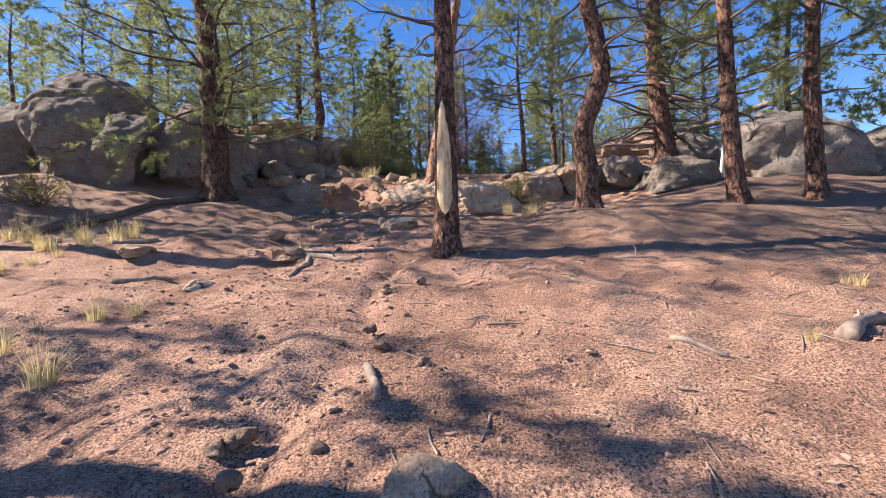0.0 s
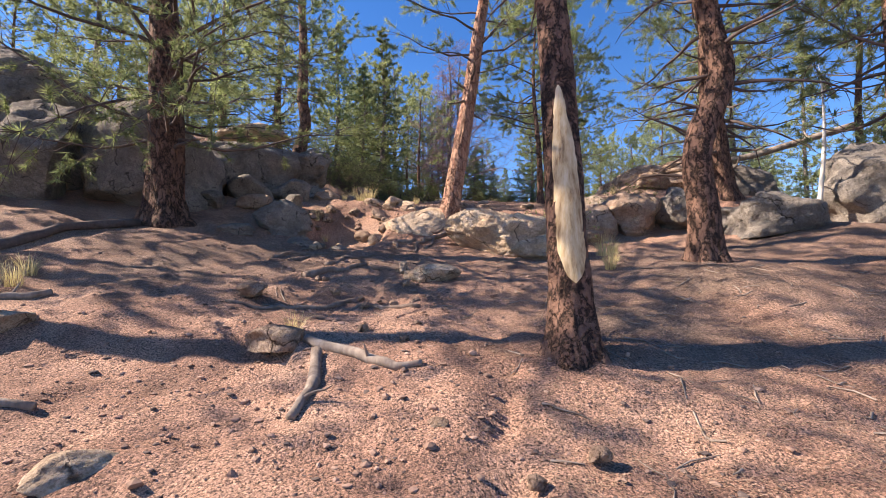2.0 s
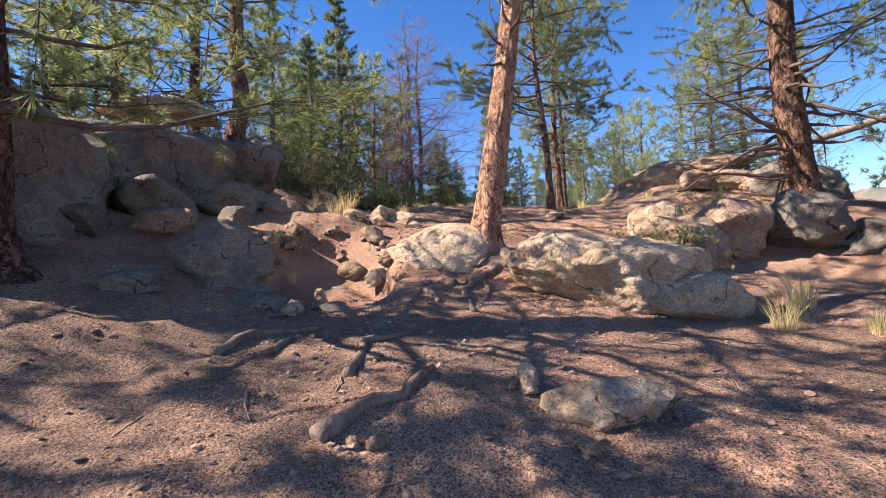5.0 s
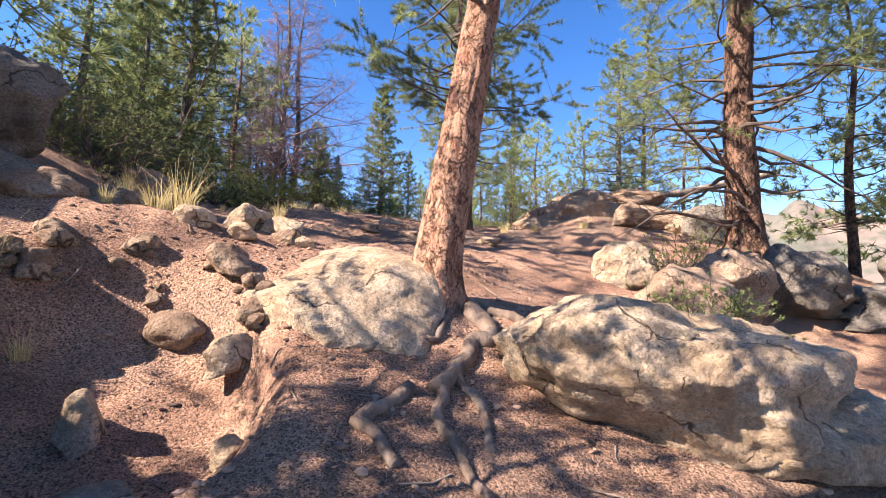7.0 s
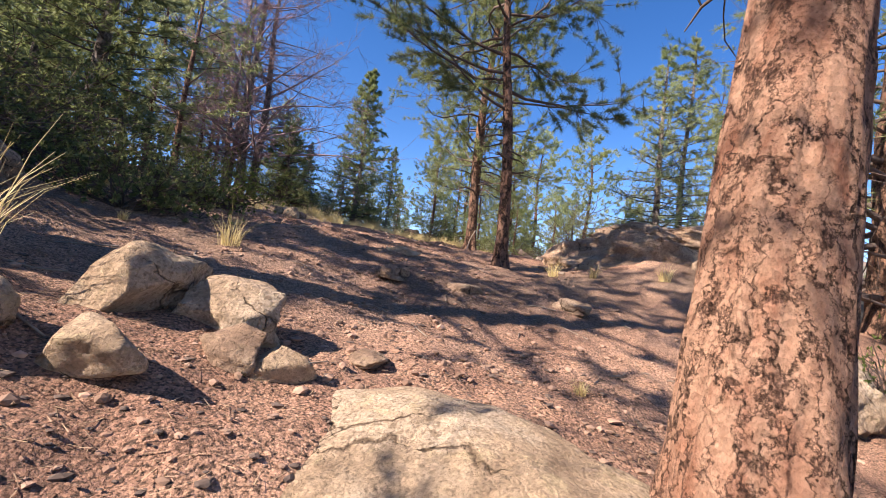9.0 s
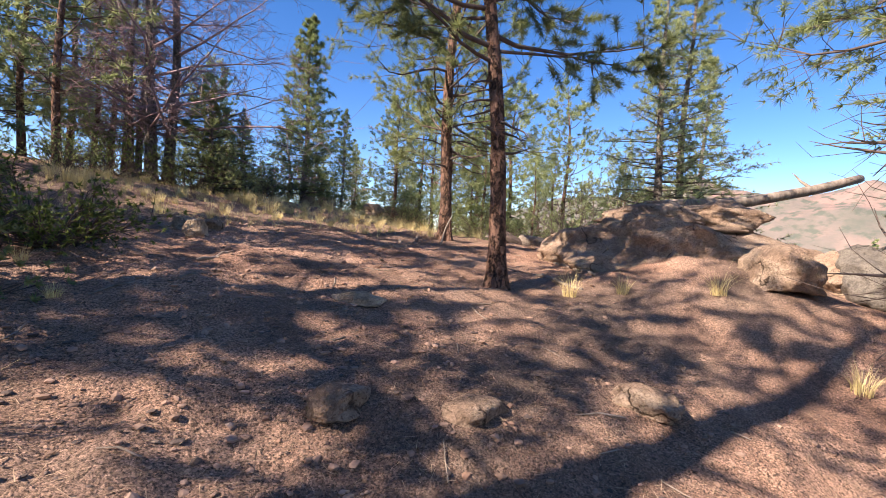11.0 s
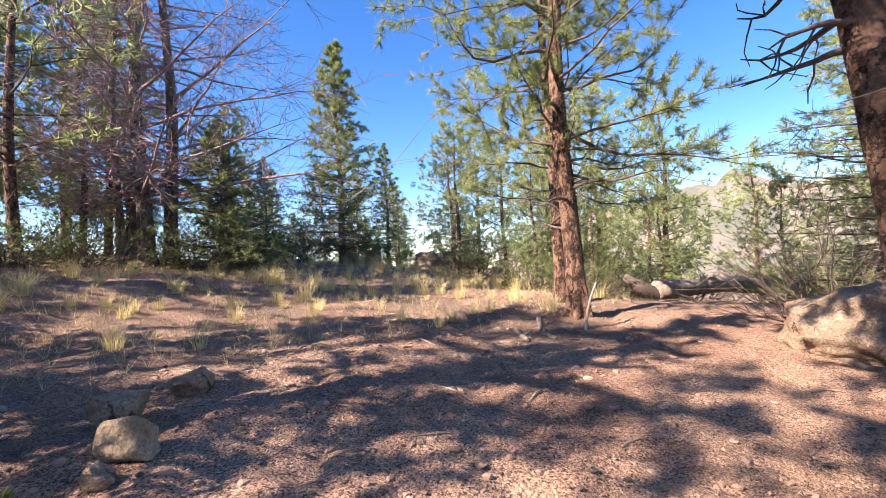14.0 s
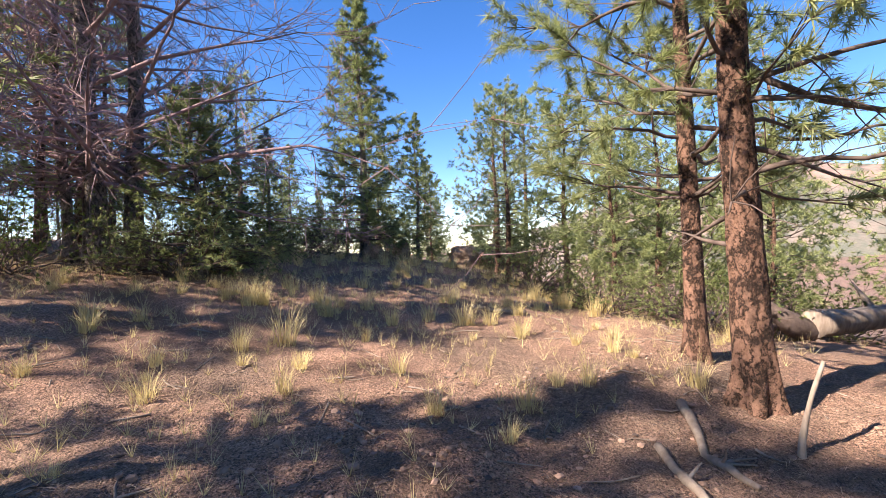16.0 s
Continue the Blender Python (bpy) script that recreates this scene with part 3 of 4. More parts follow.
    return trunk.mesh("trunk"), woods, mesh_np("crown", v, f, False)


def tree(x, y, label, bark, needles, name="pine_tree", group="", category="pine tree", limb_mat=None, sunk=0.0, split=False, **kw):
    """One tree: trunk, limbs and crown. split: each limb a part of its own."""
    top = empty(name, x, y, float(height(x, y)) - sunk, label, category, group)
    t, woods, c = tree_meshes(**kw)
    thing_of("trunk", t, bark, parent=top)
    if split:
        for w in woods:
            thing_of("limb", w.mesh("limb"), limb_mat or M_TWIG, parent=top)
    else:
        joined = Bundle()
        for w in woods:
            joined.v += w.v
            joined.f += [f + joined.n for f in w.f]
            joined.n += w.n
        thing_of("branchwork", joined.mesh("branchwork"), limb_mat or M_TWIG, parent=top, kind="stuff")
    thing_of("crown", c, needles, parent=top, kind="stuff")
    return top


# the pines that the trail passes
PINE = "tall ponderosa pine with "
NEAR = {"split": True, "per": 22, "knots": 4, "needle": .17, "needle_w": .012}
FINE = {"split": True, "per": 42, "knots": 4, "needle": .15, "needle_w": .0065}
scar_tree = tree(.06, 6.7, PINE + "a long bare scar on its dark trunk", M_BARK_DARK, M_PINE, h=12, r=.185, seed=4, crown=.5, dead=18, dead_from=.3, sides=48, step=.05, reach=2.0, limbs=26, sway=.03, flare=.55, dead_reach=1.5, lean=(.015, .19), **NEAR)
tree(3.09, 9.4, PINE + "a crooked reddish trunk", M_BARK_DARK, M_PINE, h=12, r=.22, seed=5, crown=.40, dead=16, dead_from=.2, sides=36, step=.07, reach=2.4, kink=[(2.9, .7, .28, 0), (3.8, .4, .12, .1), (1.5, .6, -.12, 0)], lean=(.01, 0), dead_reach=1.4, limbs=30, twigs=9, **NEAR)
tree(5.9, 8.9, PINE + "a dark leaning trunk", M_BARK_DARK, M_PINE_DARK, h=11, r=.17, seed=6, crown=.28, dead=10, dead_from=.15, sides=24, step=.1, reach=2.3, lean=(-.06, .02), dead_reach=1.2, limbs=30, twigs=15, **NEAR)
tree(7.8, 9.3, PINE + "a straight brown trunk", M_BARK_DARK, M_PINE, h=12, r=.17, seed=7, crown=.24, dead=6, dead_from=.12, sides=24, step=.1, reach=2.3, limbs=34, twigs=15, **NEAR)
tree(7.66, 15.2, PINE + "many dead lower limbs", M_BARK_DARK, M_PINE, h=13, r=.33, seed=8, crown=.24, dead=34, dead_from=.04, sides=36, step=.08, reach=3.3, limbs=60, twigs=18, dead_reach=2.4, lean=(-.05, 0), up=.02, **NEAR)
tree(-6.25, 12.55, PINE + "low spreading limbs before boulders", M_BARK_DARK, M_PINE, h=12, r=.36, seed=9, crown=.14, dead=4, dead_from=.12, sides=36, step=.08, reach=4.2, limbs=66, twigs=18, lean=(-.03, 0), up=.0, low_bias=1.5, side=(0, -.45), far_most=4.0, rag=.12, **NEAR)
red_tree = tree(-.31, 14.37, PINE + "bright orange plated bark and exposed roots", M_BARK_RED, M_PINE, h=11, r=.235, seed=10, crown=.34, dead=6, dead_from=.25, sides=72, step=.04, reach=2.6, limbs=30, twigs=9, lean=(.17, .02), sway=.04, flare=.5, dead_reach=.9, **NEAR)
tree(3.68, 19.7, "slender dark pine with long drooping tufted limbs", M_BARK_DARK, M_PINE_DARK, h=8.6, r=.115, seed=11, crown=.33, dead=9, dead_from=.2, sides=28, step=.08, reach=2.9, limbs=38, twigs=16, lean=(.015, .1), dead_reach=.8, up=.015, far_most=2.9, lo_az=(2.46, -.68, 2.75, -.35, 1.9), low_bias=1.0, split=True, per=44, knots=4, needle=.16, needle_w=.009)
tree(6.0, 23.42, PINE + "a furrowed red-brown trunk", M_BARK_DARK, M_PINE, h=10, r=.138, seed=12, crown=.24, dead=8, dead_from=.12, sides=44, step=.06, reach=2.4, limbs=46, twigs=15, lean=(.01, 0), dead_reach=1.2, **FINE)
tree(6.62, 24.2, "slim pine behind a larger trunk", M_BARK_DARK, M_PINE_LIGHT, h=8, r=.1, seed=13, crown=.2, dead=6, sides=20, step=.12, reach=2.0, twigs=9, **NEAR)
tree(-4.9, 18.0, "crooked pine standing on the rock ledge", M_BARK_DARK, M_PINE, sunk=-.7, h=9, r=.2, seed=14, crown=.24, dead=6, sides=20, step=.12, reach=2.0, twigs=10, kink=[(1.2, .6, .15, 0)], **NEAR)
tree(-7.4, 2.9, "pine beside the foot of the trail", M_BARK_DARK, M_PINE, h=8, r=.2, seed=15, crown=.3, sides=16, reach=2.0, per=14, needle_w=.02)
tree(-10.6, 8.7, "tall pine with a high crown beside the trail", M_BARK_DARK, M_PINE, h=14, r=.22, seed=17, crown=.5, sides=16, reach=2.8, limbs=40, twigs=12, per=14, needle_w=.02)
tree(-15.5, 6.0, "pine beside the foot of the trail", M_BARK_DARK, M_PINE, h=11, r=.2, seed=16, crown=.3, sides=16, reach=2.4, per=14, needle_w=.02)
# the clump of dying trees on the rise
for i, (dx, dy, hh, rr) in enumerate(((0, 0, 10, .16), (.46, .12, 9.5, .15), (-.42, .4, 9, .09), (-.2, .75, 8.5, .09))):
    tree(1.35 + dx, 30.9 + dy, "dying conifer with bare purplish twigs in a clump", M_BARK_GREY, M_RUST, "dying_tree", "clump of dying trees", "tree", M_PURPLE_TWIG, split=True, h=hh, r=rr, seed=20 + i,
         kind="bare", crown=.13, limbs=48, reach=4.0 if i < 2 else 2.0, twigs=11, sides=14, per=5, needle=.09, needle_w=.013, dead=8, rag=.4, side=(.25, -.15))
WOOD = {"per": 14, "needle": .24, "needle_w": .034, "sides": 8, "knots": 2, "thin": True, "step": .5}
tree(-.67, 30.65, "thin pine on the rise", M_BARK_DARK, M_PINE_LIGHT, h=8, r=.1, seed=26, crown=.25, reach=1.8, **WOOD)
tree(-2.55, 23.4, "dark narrow spruce on the slope", M_BARK_GREY, M_PINE_DARK, "spruce_tree", "", "spruce tree", h=8.0, r=.12, seed=27, kind="spruce", crown=.12, limbs=90, reach=1.4, twigs=9, needle=.14, needle_w=.02, per=13, dead=0)
tree(7.5, 34.6, "tall narrow spruce with a thinning top", M_BARK_GREY, M_PINE, "spruce_tree", "", "spruce tree", h=8.2, r=.13, seed=28, kind="spruce", crown=.06, limbs=110, reach=2.2, twigs=15, needle=.17, needle_w=.02, per=14, dead=0, rag=.12)
for i, (x, y, hh) in enumerate(((11.0, 20.9, 7.6), (12.5, 20.9, 9.0))):
    tree(x, y, "thinning grey-green spruce behind the rock outcrop", M_BARK_GREY, M_PINE_LIGHT, "spruce_tree", "spruces behind the outcrop", "spruce tree", h=hh, r=.12, seed=33 + i, kind="spruce", crown=.08, limbs=90, reach=2.1, twigs=13, needle=.13, needle_w=.012, per=13, dead=0, rag=.2)
tree(2.75, 30.1, "young dark fir with drooping boughs under dying trees", M_BARK_GREY, M_PINE, "fir_tree", "", "fir tree", h=3.0, r=.06, seed=30, kind="spruce", crown=.04, limbs=60, reach=1.6, twigs=12, needle=.1, needle_w=.012, per=16, dead=0)
tree(7.6, 12.15, "pale slender dead aspen trunk", M_ASPEN, M_RUST, "dead_aspen", "", "tree", M_DEADWOOD, split=True, h=3.6, r=.055, seed=29, kind="bare", crown=.6, limbs=5, reach=.7, twigs=2, sides=10, per=1, rag=1.0, dead=2, lean=(.06, 0))

# the woods around: a few kinds, copied
KINDS = [
    tree(-10.5, 25.6, "green pine in the woods", M_BARK_DARK, M_PINE, group="surrounding woods", h=9, r=.15, seed=41, crown=.14, limbs=48, reach=2.6, twigs=12, **WOOD),
    tree(-13, 30, "yellow-green pine in the woods", M_BARK_DARK, M_PINE_LIGHT, group="surrounding woods", h=10, r=.15, seed=42, crown=.16, limbs=48, reach=2.6, twigs=12, **WOOD),
    tree(-5.5, 29, "narrow spruce in the woods", M_BARK_GREY, M_PINE, "spruce_tree", "surrounding spruces", "spruce tree", h=9, r=.13, seed=43, kind="spruce", crown=.06, limbs=90, reach=1.9, twigs=12, needle=.2, needle_w=.036, per=8, dead=0, knots=2, thin=True, sides=8, step=.5),
    tree(-16, 40, "grey-green thinning conifer in the woods", M_BARK_GREY, M_PINE_LIGHT, "spruce_tree", "surrounding spruces", "spruce tree", h=9.5, r=.12, seed=44, kind="spruce", crown=.06, limbs=80, reach=1.7, twigs=12, needle=.2, needle_w=.034, per=8, dead=0, rag=.3, knots=2, thin=True, sides=8, step=.5),
]


def wood_copy(k, x, y, size, turn):
    copy_thing(KINDS[k], pose(x, y, float(height(x, y)) - .05, 0, 0, turn)).scale = (size, size, size)


# singled-out trees of the woods: kind, place, size
for k, x, y, size in ((2, -3.6, 25.5, .72), (1, 12.7, 33.0, .62), (0, 10.2, 29.0, .5), (1, 14.5, 31.0, .75), (3, 16.6, 21.8, .9),
                      (2, 8.7, 33.4, .5), (0, 11.4, 27.5, .55), (1, 16.0, 27.0, .8), (0, 3.2, 32.3, .42), (2, 4.4, 33.0, .36), (2, 2.9, 30.6, .3), (1, -4.6, 34.4, .8), (1, 0.2, 33.5, .6),
                      (0, -6.5, 21.1, 1.12), (0, -12.5, 25.5, .75), (1, -15.5, 26.0, .8), (0, -18.5, 23.5, .8), (0, -17.5, 18.5, .6),
                      (2, -13.8, 21.5, 1.1), (1, 1.2, 36.0, .6), (1, 4.6, 38.5, .6), (1, 13.6, 28.2, .7), (0, 14.5, 13.5, 1.0), (1, 11.5, 14.6, .8),
                      (1, -2.2, 34.2, .95), (1, -4.4, 36.0, 1.0), (1, -.3, 37.0, .9),
                      (1, 9.4, 27.2, .36), (1, 8.7, 29.4, .42), (0, 10.6, 26.3, .34), (1, 11.9, 25.5, .36), (1, 9.9, 31.2, .5), (0, 12.6, 29.4, .45), (1, 14.2, 26.4, .45), (1, 16.5, 24.6, .5), (0, 13.2, 23.0, .36),
                      (0, 9.0, 40.0, .5), (1, 11.0, 41.0, .5), (3, 13.0, 40.0, .55), (2, 7.0, 41.0, .5), (0, 15.5, 38.0, .55), (1, 12.0, 38.0, .4), (1, 17.5, 34.0, .6), (1, -1.4, 33.0, .7), (1, .7, 34.6, .7)):
    wood_copy(k, x, y, size, x * 77 % 360)
rng = np.random.default_rng(77)
placed = []
for zone, count, (x0, x1), (y0, y1), kinds, (s0, s1) in (
        ("slope", 14, (-30, -12), (26, 50), (0, 1, 2, 3, 0), (.6, .95)),
        ("rise", 7, (-9, -3.5), (32, 48), (2, 3, 0), (.6, .95)),
        ("ahead", 14, (-2, 18), (42, 60), (0, 2, 3, 1), (.4, .6)),
        ("valley", 11, (22, 48), (14, 60), (0, 1, 3, 1), (.6, 1.0)),
        ("behind", 4, (-26, 26), (-28, -8), (0, 1, 2), (.8, 1.1)),
        ("lower", 7, (13, 32), (0, 16), (0, 1, 2), (.7, 1.0)),
        # trees added out of view on the sun's side, to shade the lower trail
        ("boulders", 7, (-30, -13), (7.5, 12), (0, 1, 2), (.7, 1.0))):
    got = tries = 0
    while got < count and tries < 2000:
        tries += 1
        x, y = rng.uniform(x0, x1), rng.uniform(y0, y1)
        if all((x - a) ** 2 + (y - b) ** 2 > 4.5 for a, b in placed):
            placed.append((x, y))
            wood_copy(kinds[rng.integers(len(kinds))], x, y, rng.uniform(s0, s1), rng.uniform(0, 360))
            got += 1

# ---- boulders ----
G = M_GRANITE
rock(-10.7, 14.1, 4.0, 3.4, 3.9, 1, G, "huge rounded grey granite boulder", cuts=4, lump=.12, sub=6, turn=20, ridges=.06)
rock(-9.1, 12.9, 1.9, 1.7, 2.7, 2, G, "grey granite boulder split from its neighbour", cuts=4, lump=.12, sub=5, turn=-15, tilt=(0, 14))
rock(-7.3, 14.2, 3.0, 2.6, 3.1, 3, G, "tall blunt grey granite boulder", cuts=5, lump=.12, sub=5, turn=40)
rock(-13.8, 14.5, 3.5, 3.0, 3.0, 24, G, "dark boulder under the trees", sub=5)
rock(-6.3, 16.6, 5.4, 2.4, 1.7, 4, G, "long weathered granite ledge above the bank", sub=5, cuts=9, ridges=.07, turn=38, lift=.1)
rock(-4.5, 17.7, 1.5, 1.3, 1.5, 5, G, "rounded end block of the granite ledge", sub=5, lift=.15)
rock(-6.1, 17.3, 2.2, 1.1, .6, 6, M_PALE_ROCK, "flat pale block lying on the ledge", sub=5, lift=1.2, sink=.1, turn=25)
rock(-4.15, 13.35, 1.3, 1.0, .95, 7, G, "squat rounded boulder below the bank", sub=5, turn=10)
rock(.8, 12.55, 2.8, 1.9, 1.35, 8, M_PALE_ROCK, "broad pale rock slab dappled with shade", sub=6, turn=-24, cuts=10, ridges=.035, tilt=(-6, 5), sink=.4)
rock(1.35, 11.85, 1.8, 1.1, .85, 9, M_PALE_ROCK, "low pale slab at the foot of a larger one", sub=5, turn=-20, sink=.38, ridges=.03)
rock(-1.15, 14.92, 2.35, 2.5, 1.15, 10, M_PALE_ROCK, "worn pale rock slab in the trail", sub=6, cuts=9, turn=-32, sink=.82, lump=.07, ridges=.02, tilt=(19, -5))
rock(-1.78, 16.52, .82, .45, .46, 31, M_PALE_ROCK, "angular tan block tipped out of the bank", sub=5, cuts=14, turn=38, sink=.22, lump=.08, tilt=(0, -14), keep=.04)
rock(-1.33, 16.36, .6, .45, .38, 32, M_PALE_ROCK, "pale blunt rock beside a tipped block", sub=5, cuts=10, turn=20, sink=.25, lump=.1, keep=.08)
rock(3.6, 15.1, 1.3, 1.1, 1.0, 11, M_PALE_ROCK, "pale rounded boulder beside the trail", sub=5, sink=.35)
rock(4.35, 13.95, 1.9, 1.3, 1.25, 12, M_RED_ROCK, "brown boulder with a flat face", sub=5, turn=15)
rock(5.7, 13.6, 1.8, 1.6, 1.25, 13, G, "grey boulder among the rocks", sub=5)
rock(7.95, 19.05, 5.2, 3.0, 1.9, 14, M_RED_ROCK, "brown rock outcrop beside the trail", sub=6, cuts=16, ridges=.045, turn=-36, sink=.54, lump=.16, keep=.06)
rock(7.65, 19.5, 2.2, 1.4, .5, 15, M_RED_ROCK, "layered flat top of the brown outcrop", sub=5, cuts=14, keep=.05, lift=.72, sink=.1, turn=-30, ridges=.03)
rock(8.8, 18.7, 2.3, 1.5, .75, 36, M_RED_ROCK, "broken brown slab resting on the outcrop", sub=5, cuts=14, keep=.05, lift=.6, sink=.1, turn=-12, ridges=.03)
rock(6.75, 17.35, 1.3, 1.0, .7, 37, M_RED_ROCK, "reddish boulder at the foot of the outcrop", sub=5, cuts=8, turn=20)
rock(8.6, 17.0, 1.2, 1.0, .9, 38, M_RED_ROCK, "cracked brown boulder fallen from the outcrop", sub=5, cuts=8, turn=70, ridges=.03)
rock(6.15, 12.75, 1.5, 1.1, .75, 39, G, "low grey boulder among the rocks", sub=5, cuts=9, ridges=.03)
rock(6.5, 12.0, 2.0, 1.6, 1.15, 16, G, "grey boulder under the pines", sub=5)
rock(9.8, 12.6, 3.8, 2.6, 2.5, 17, G, "great dark boulder under the pines", sub=5, ridges=.06)
rock(12.8, 12.4, 3.4, 2.6, 2.2, 25, G, "great dark boulder beyond the pines", sub=5)
rock(9.0, 16.4, 2.6, 1.8, 1.3, 18, G, "granite block beside a large pine", sub=5)
rock(2.75, 13.5, 1.9, 1.3, 1.15, 19, M_RED_ROCK, "brown boulder behind the slab", sub=5)
rock(-.95, 9.95, .95, .55, .4, 20, M_PALE_ROCK, "half-buried pale rock in the trail", sub=5, sink=.5, turn=-25)
for i, (x, y, w, h) in enumerate(((-2.5, 7.35, .62, .3), (-2.95, 5.45, .42, .2), (-5.3, 7.8, .75, .28), (-3.35, 9.05, .48, .25), (-.12, 2.05, .44, .24), (-1.38, 10.3, .27, .3), (-2.49, 14.78, .52, .4),
                                  (-2.08, 14.25, .54, .36), (-2.95, 13.95, .34, .5), (-1.43, 16.0, .4, .26), (-1.24, 15.88, .32, .22), (-3.2, 12.4, .32, .28), (-2.1, 15.02, .62, .36), (-1.92, 15.83, .36, .28),
                                  (-2.38, 15.95, .44, .32), (-.68, 16.1, .36, .1), (.73, 22.42, .36, .32), (.7, 22.92, .36, .28), (1.14, 23.25, .42, .24), (.6, 22.15, .2, .16), (1.45, 19.4, .5, .16), (.5, 18.0, .45, .2), (-2.2, 13.3, .3, .2))):
    rock(x, y, w, w * .7, h * .85, 60 + i, M_PALE_ROCK if i % 3 else M_RED_ROCK, "angular tan stone lying in the soil", "stone", turn=i * 53 % 180, sub=4, cuts=11, sink=.25, group="loose stones on the trail", keep=.08, lump=.1)
for i, (x, y, w, h) in enumerate(((8.0, 33.4, 1.0, .8), (9.8, 32.6, 1.5, .9), (11.2, 33.4, 2.6, 1.3), (7.4, 33.8, .9, .7), (2.5, 17.2, .6, .2), (1.2, 17.6, .5, .16), (-3.0, 19.0, .9, .5))):
    rock(x, y, w, w * .7, h, 90 + i, M_RED_ROCK, "reddish rock showing through the grass", "stone", turn=i * 71, sub=4, sink=.3, group="rocks in the grass")
rl = np.random.default_rng(21)
for i, (x, y, w, h) in enumerate(((-6.7, 15.3, 1.5, .8), (-5.6, 15.6, 1.3, .9), (-4.7, 16.3, 1.2, .8), (-5.2, 14.6, .9, .55), (-6.1, 14.3, 1.0, .5), (-4.4, 15.2, .8, .5), (-3.7, 16.4, .8, .45), (-3.55, 12.85, 1.3, .3),
                                  (-4.9, 12.7, .8, .28), (-3.2, 17.2, .9, .4), (-2.75, 12.65, .6, .22), (-4.3, 17.0, .9, .5))):
    rock(x, y, w, w * rl.uniform(.55, .85), h, 700 + i, G if i % 3 else M_RED_ROCK, "broken dark block below the granite ledge", turn=rl.uniform(0, 180), sub=4, cuts=11, sink=.3, lump=.12, group="blocks below the ledge", keep=.06, ridges=.03)
rs0 = np.random.default_rng(12)
for i in range(34):
    a = rs0.uniform(.2, 2.9)
    x, y = -2.95 + 1.12 * math.cos(a) + rs0.normal() * .12, 13.95 + 1.36 * math.sin(a) + rs0.normal() * .12
    w = rs0.uniform(.1, .3)
    rock(x, y, w, w * .8, w * .6, 500 + i, M_RED_ROCK, "small tan stone in the crumbling bank", "stone", turn=i * 47, sub=3, cuts=6, sink=.3, group="stones of the bank", keep=.2)
for i in range(44):
    y = rs0.uniform(1.2, 10.5)
    x = -.95 + .075 * (y - 2) - (y > 5) * .35 * (y - 5) + rs0.normal() * .35
    w = rs0.uniform(.06, .16)
    rock(x, y, w, w * .8, w * .6, 540 + i, M_RED_ROCK, "small reddish clod beside the washed-out gully", "stone", turn=i * 47, sub=3, cuts=6, sink=.3, group="clods along the gully", keep=.2)

# ---- distance ----
mx, my = np.linspace(-1.0, 1.0, 150), np.linspace(0, 1, 60)
MX, MY = np.meshgrid(mx, my)
az = radians(12) + MX * radians(34)
dist = 330 + 260 * MY
ridge = (40 + 9 * fractal(MX * 4 + 2, MX * 0 + .5, seed=50, octaves=4)) * sm(1.02, .45, MX)
rise = np.minimum(MY * 2.2, 1.0)
MZ = -22 + (ridge + 40) * rise ** .8 * (1 + .09 * fractal(MX * 9, MY * 5, seed=51, octaves=5)) * sm(0, .06, MY)
MV = np.stack([dist * np.cos(az), 20 + dist * np.sin(az), MZ], -1).reshape(-1, 3)
thing_of("mountain", mesh_np("mountain", MV, grid_faces(150, 60)), M_MOUNTAIN, "far red rocky mountainside with scattered forest", "mountain", kind="structure")


# ---- the scar on the trunk ----
def scar():
    """The pale strip of bare wood on the scarred pine, following its trunk."""
    trunk = next(c for c in scar_tree.children if c.name.startswith("trunk")).data
    co = np.empty(len(trunk.vertices) * 3)
    trunk.vertices.foreach_get("co", co)
    co = co.reshape(-1, 48, 3)
    mid = co.mean(1, keepdims=True)
    ang = np.arctan2(co[:, :, 1] - mid[:, :, 1], co[:, :, 0] - mid[:, :, 0])
    rows = [i for i in range(len(co)) if .62 < mid[i, 0, 2] < 2.45]
    m, k = len(rows), 15
    v = []
    for j, i in enumerate(rows):
        u = j / (m - 1)
        half = .72 * min(1, (u * 7) ** .5) * min(1, ((1 - u) * 2.2) ** .6) + .04
        centre = -1.8 - .2 * (u - .5)
        around = np.linalg.norm(co[i] - mid[i], axis=1)
        jag, jag2 = (.14 * fractal(np.array([j * .17]), np.array([q]), seed=6, octaves=3)[0] * (.3 + half) for q in (3.0, 8.0))
        for a in np.linspace(centre - half - jag, centre + half + jag2, k):
            d = (a - centre) / (half + .01)
            rr = np.interp(a, ang[i], around, period=2 * math.pi) * (.35 if abs(d) < .9 else .9) + (around.mean() * .65 + .016 if abs(d) < .9 else .004)
            v.append((mid[i, 0, 0] + rr * math.cos(a), mid[i, 0, 1] + rr * math.sin(a), mid[i, 0, 2]))
    thing_of("bare_scar", mesh_np("bare_scar", v, grid_faces(k, m)), M_SCAR, "pale bare wood scar", parent=scar_tree)


scar()


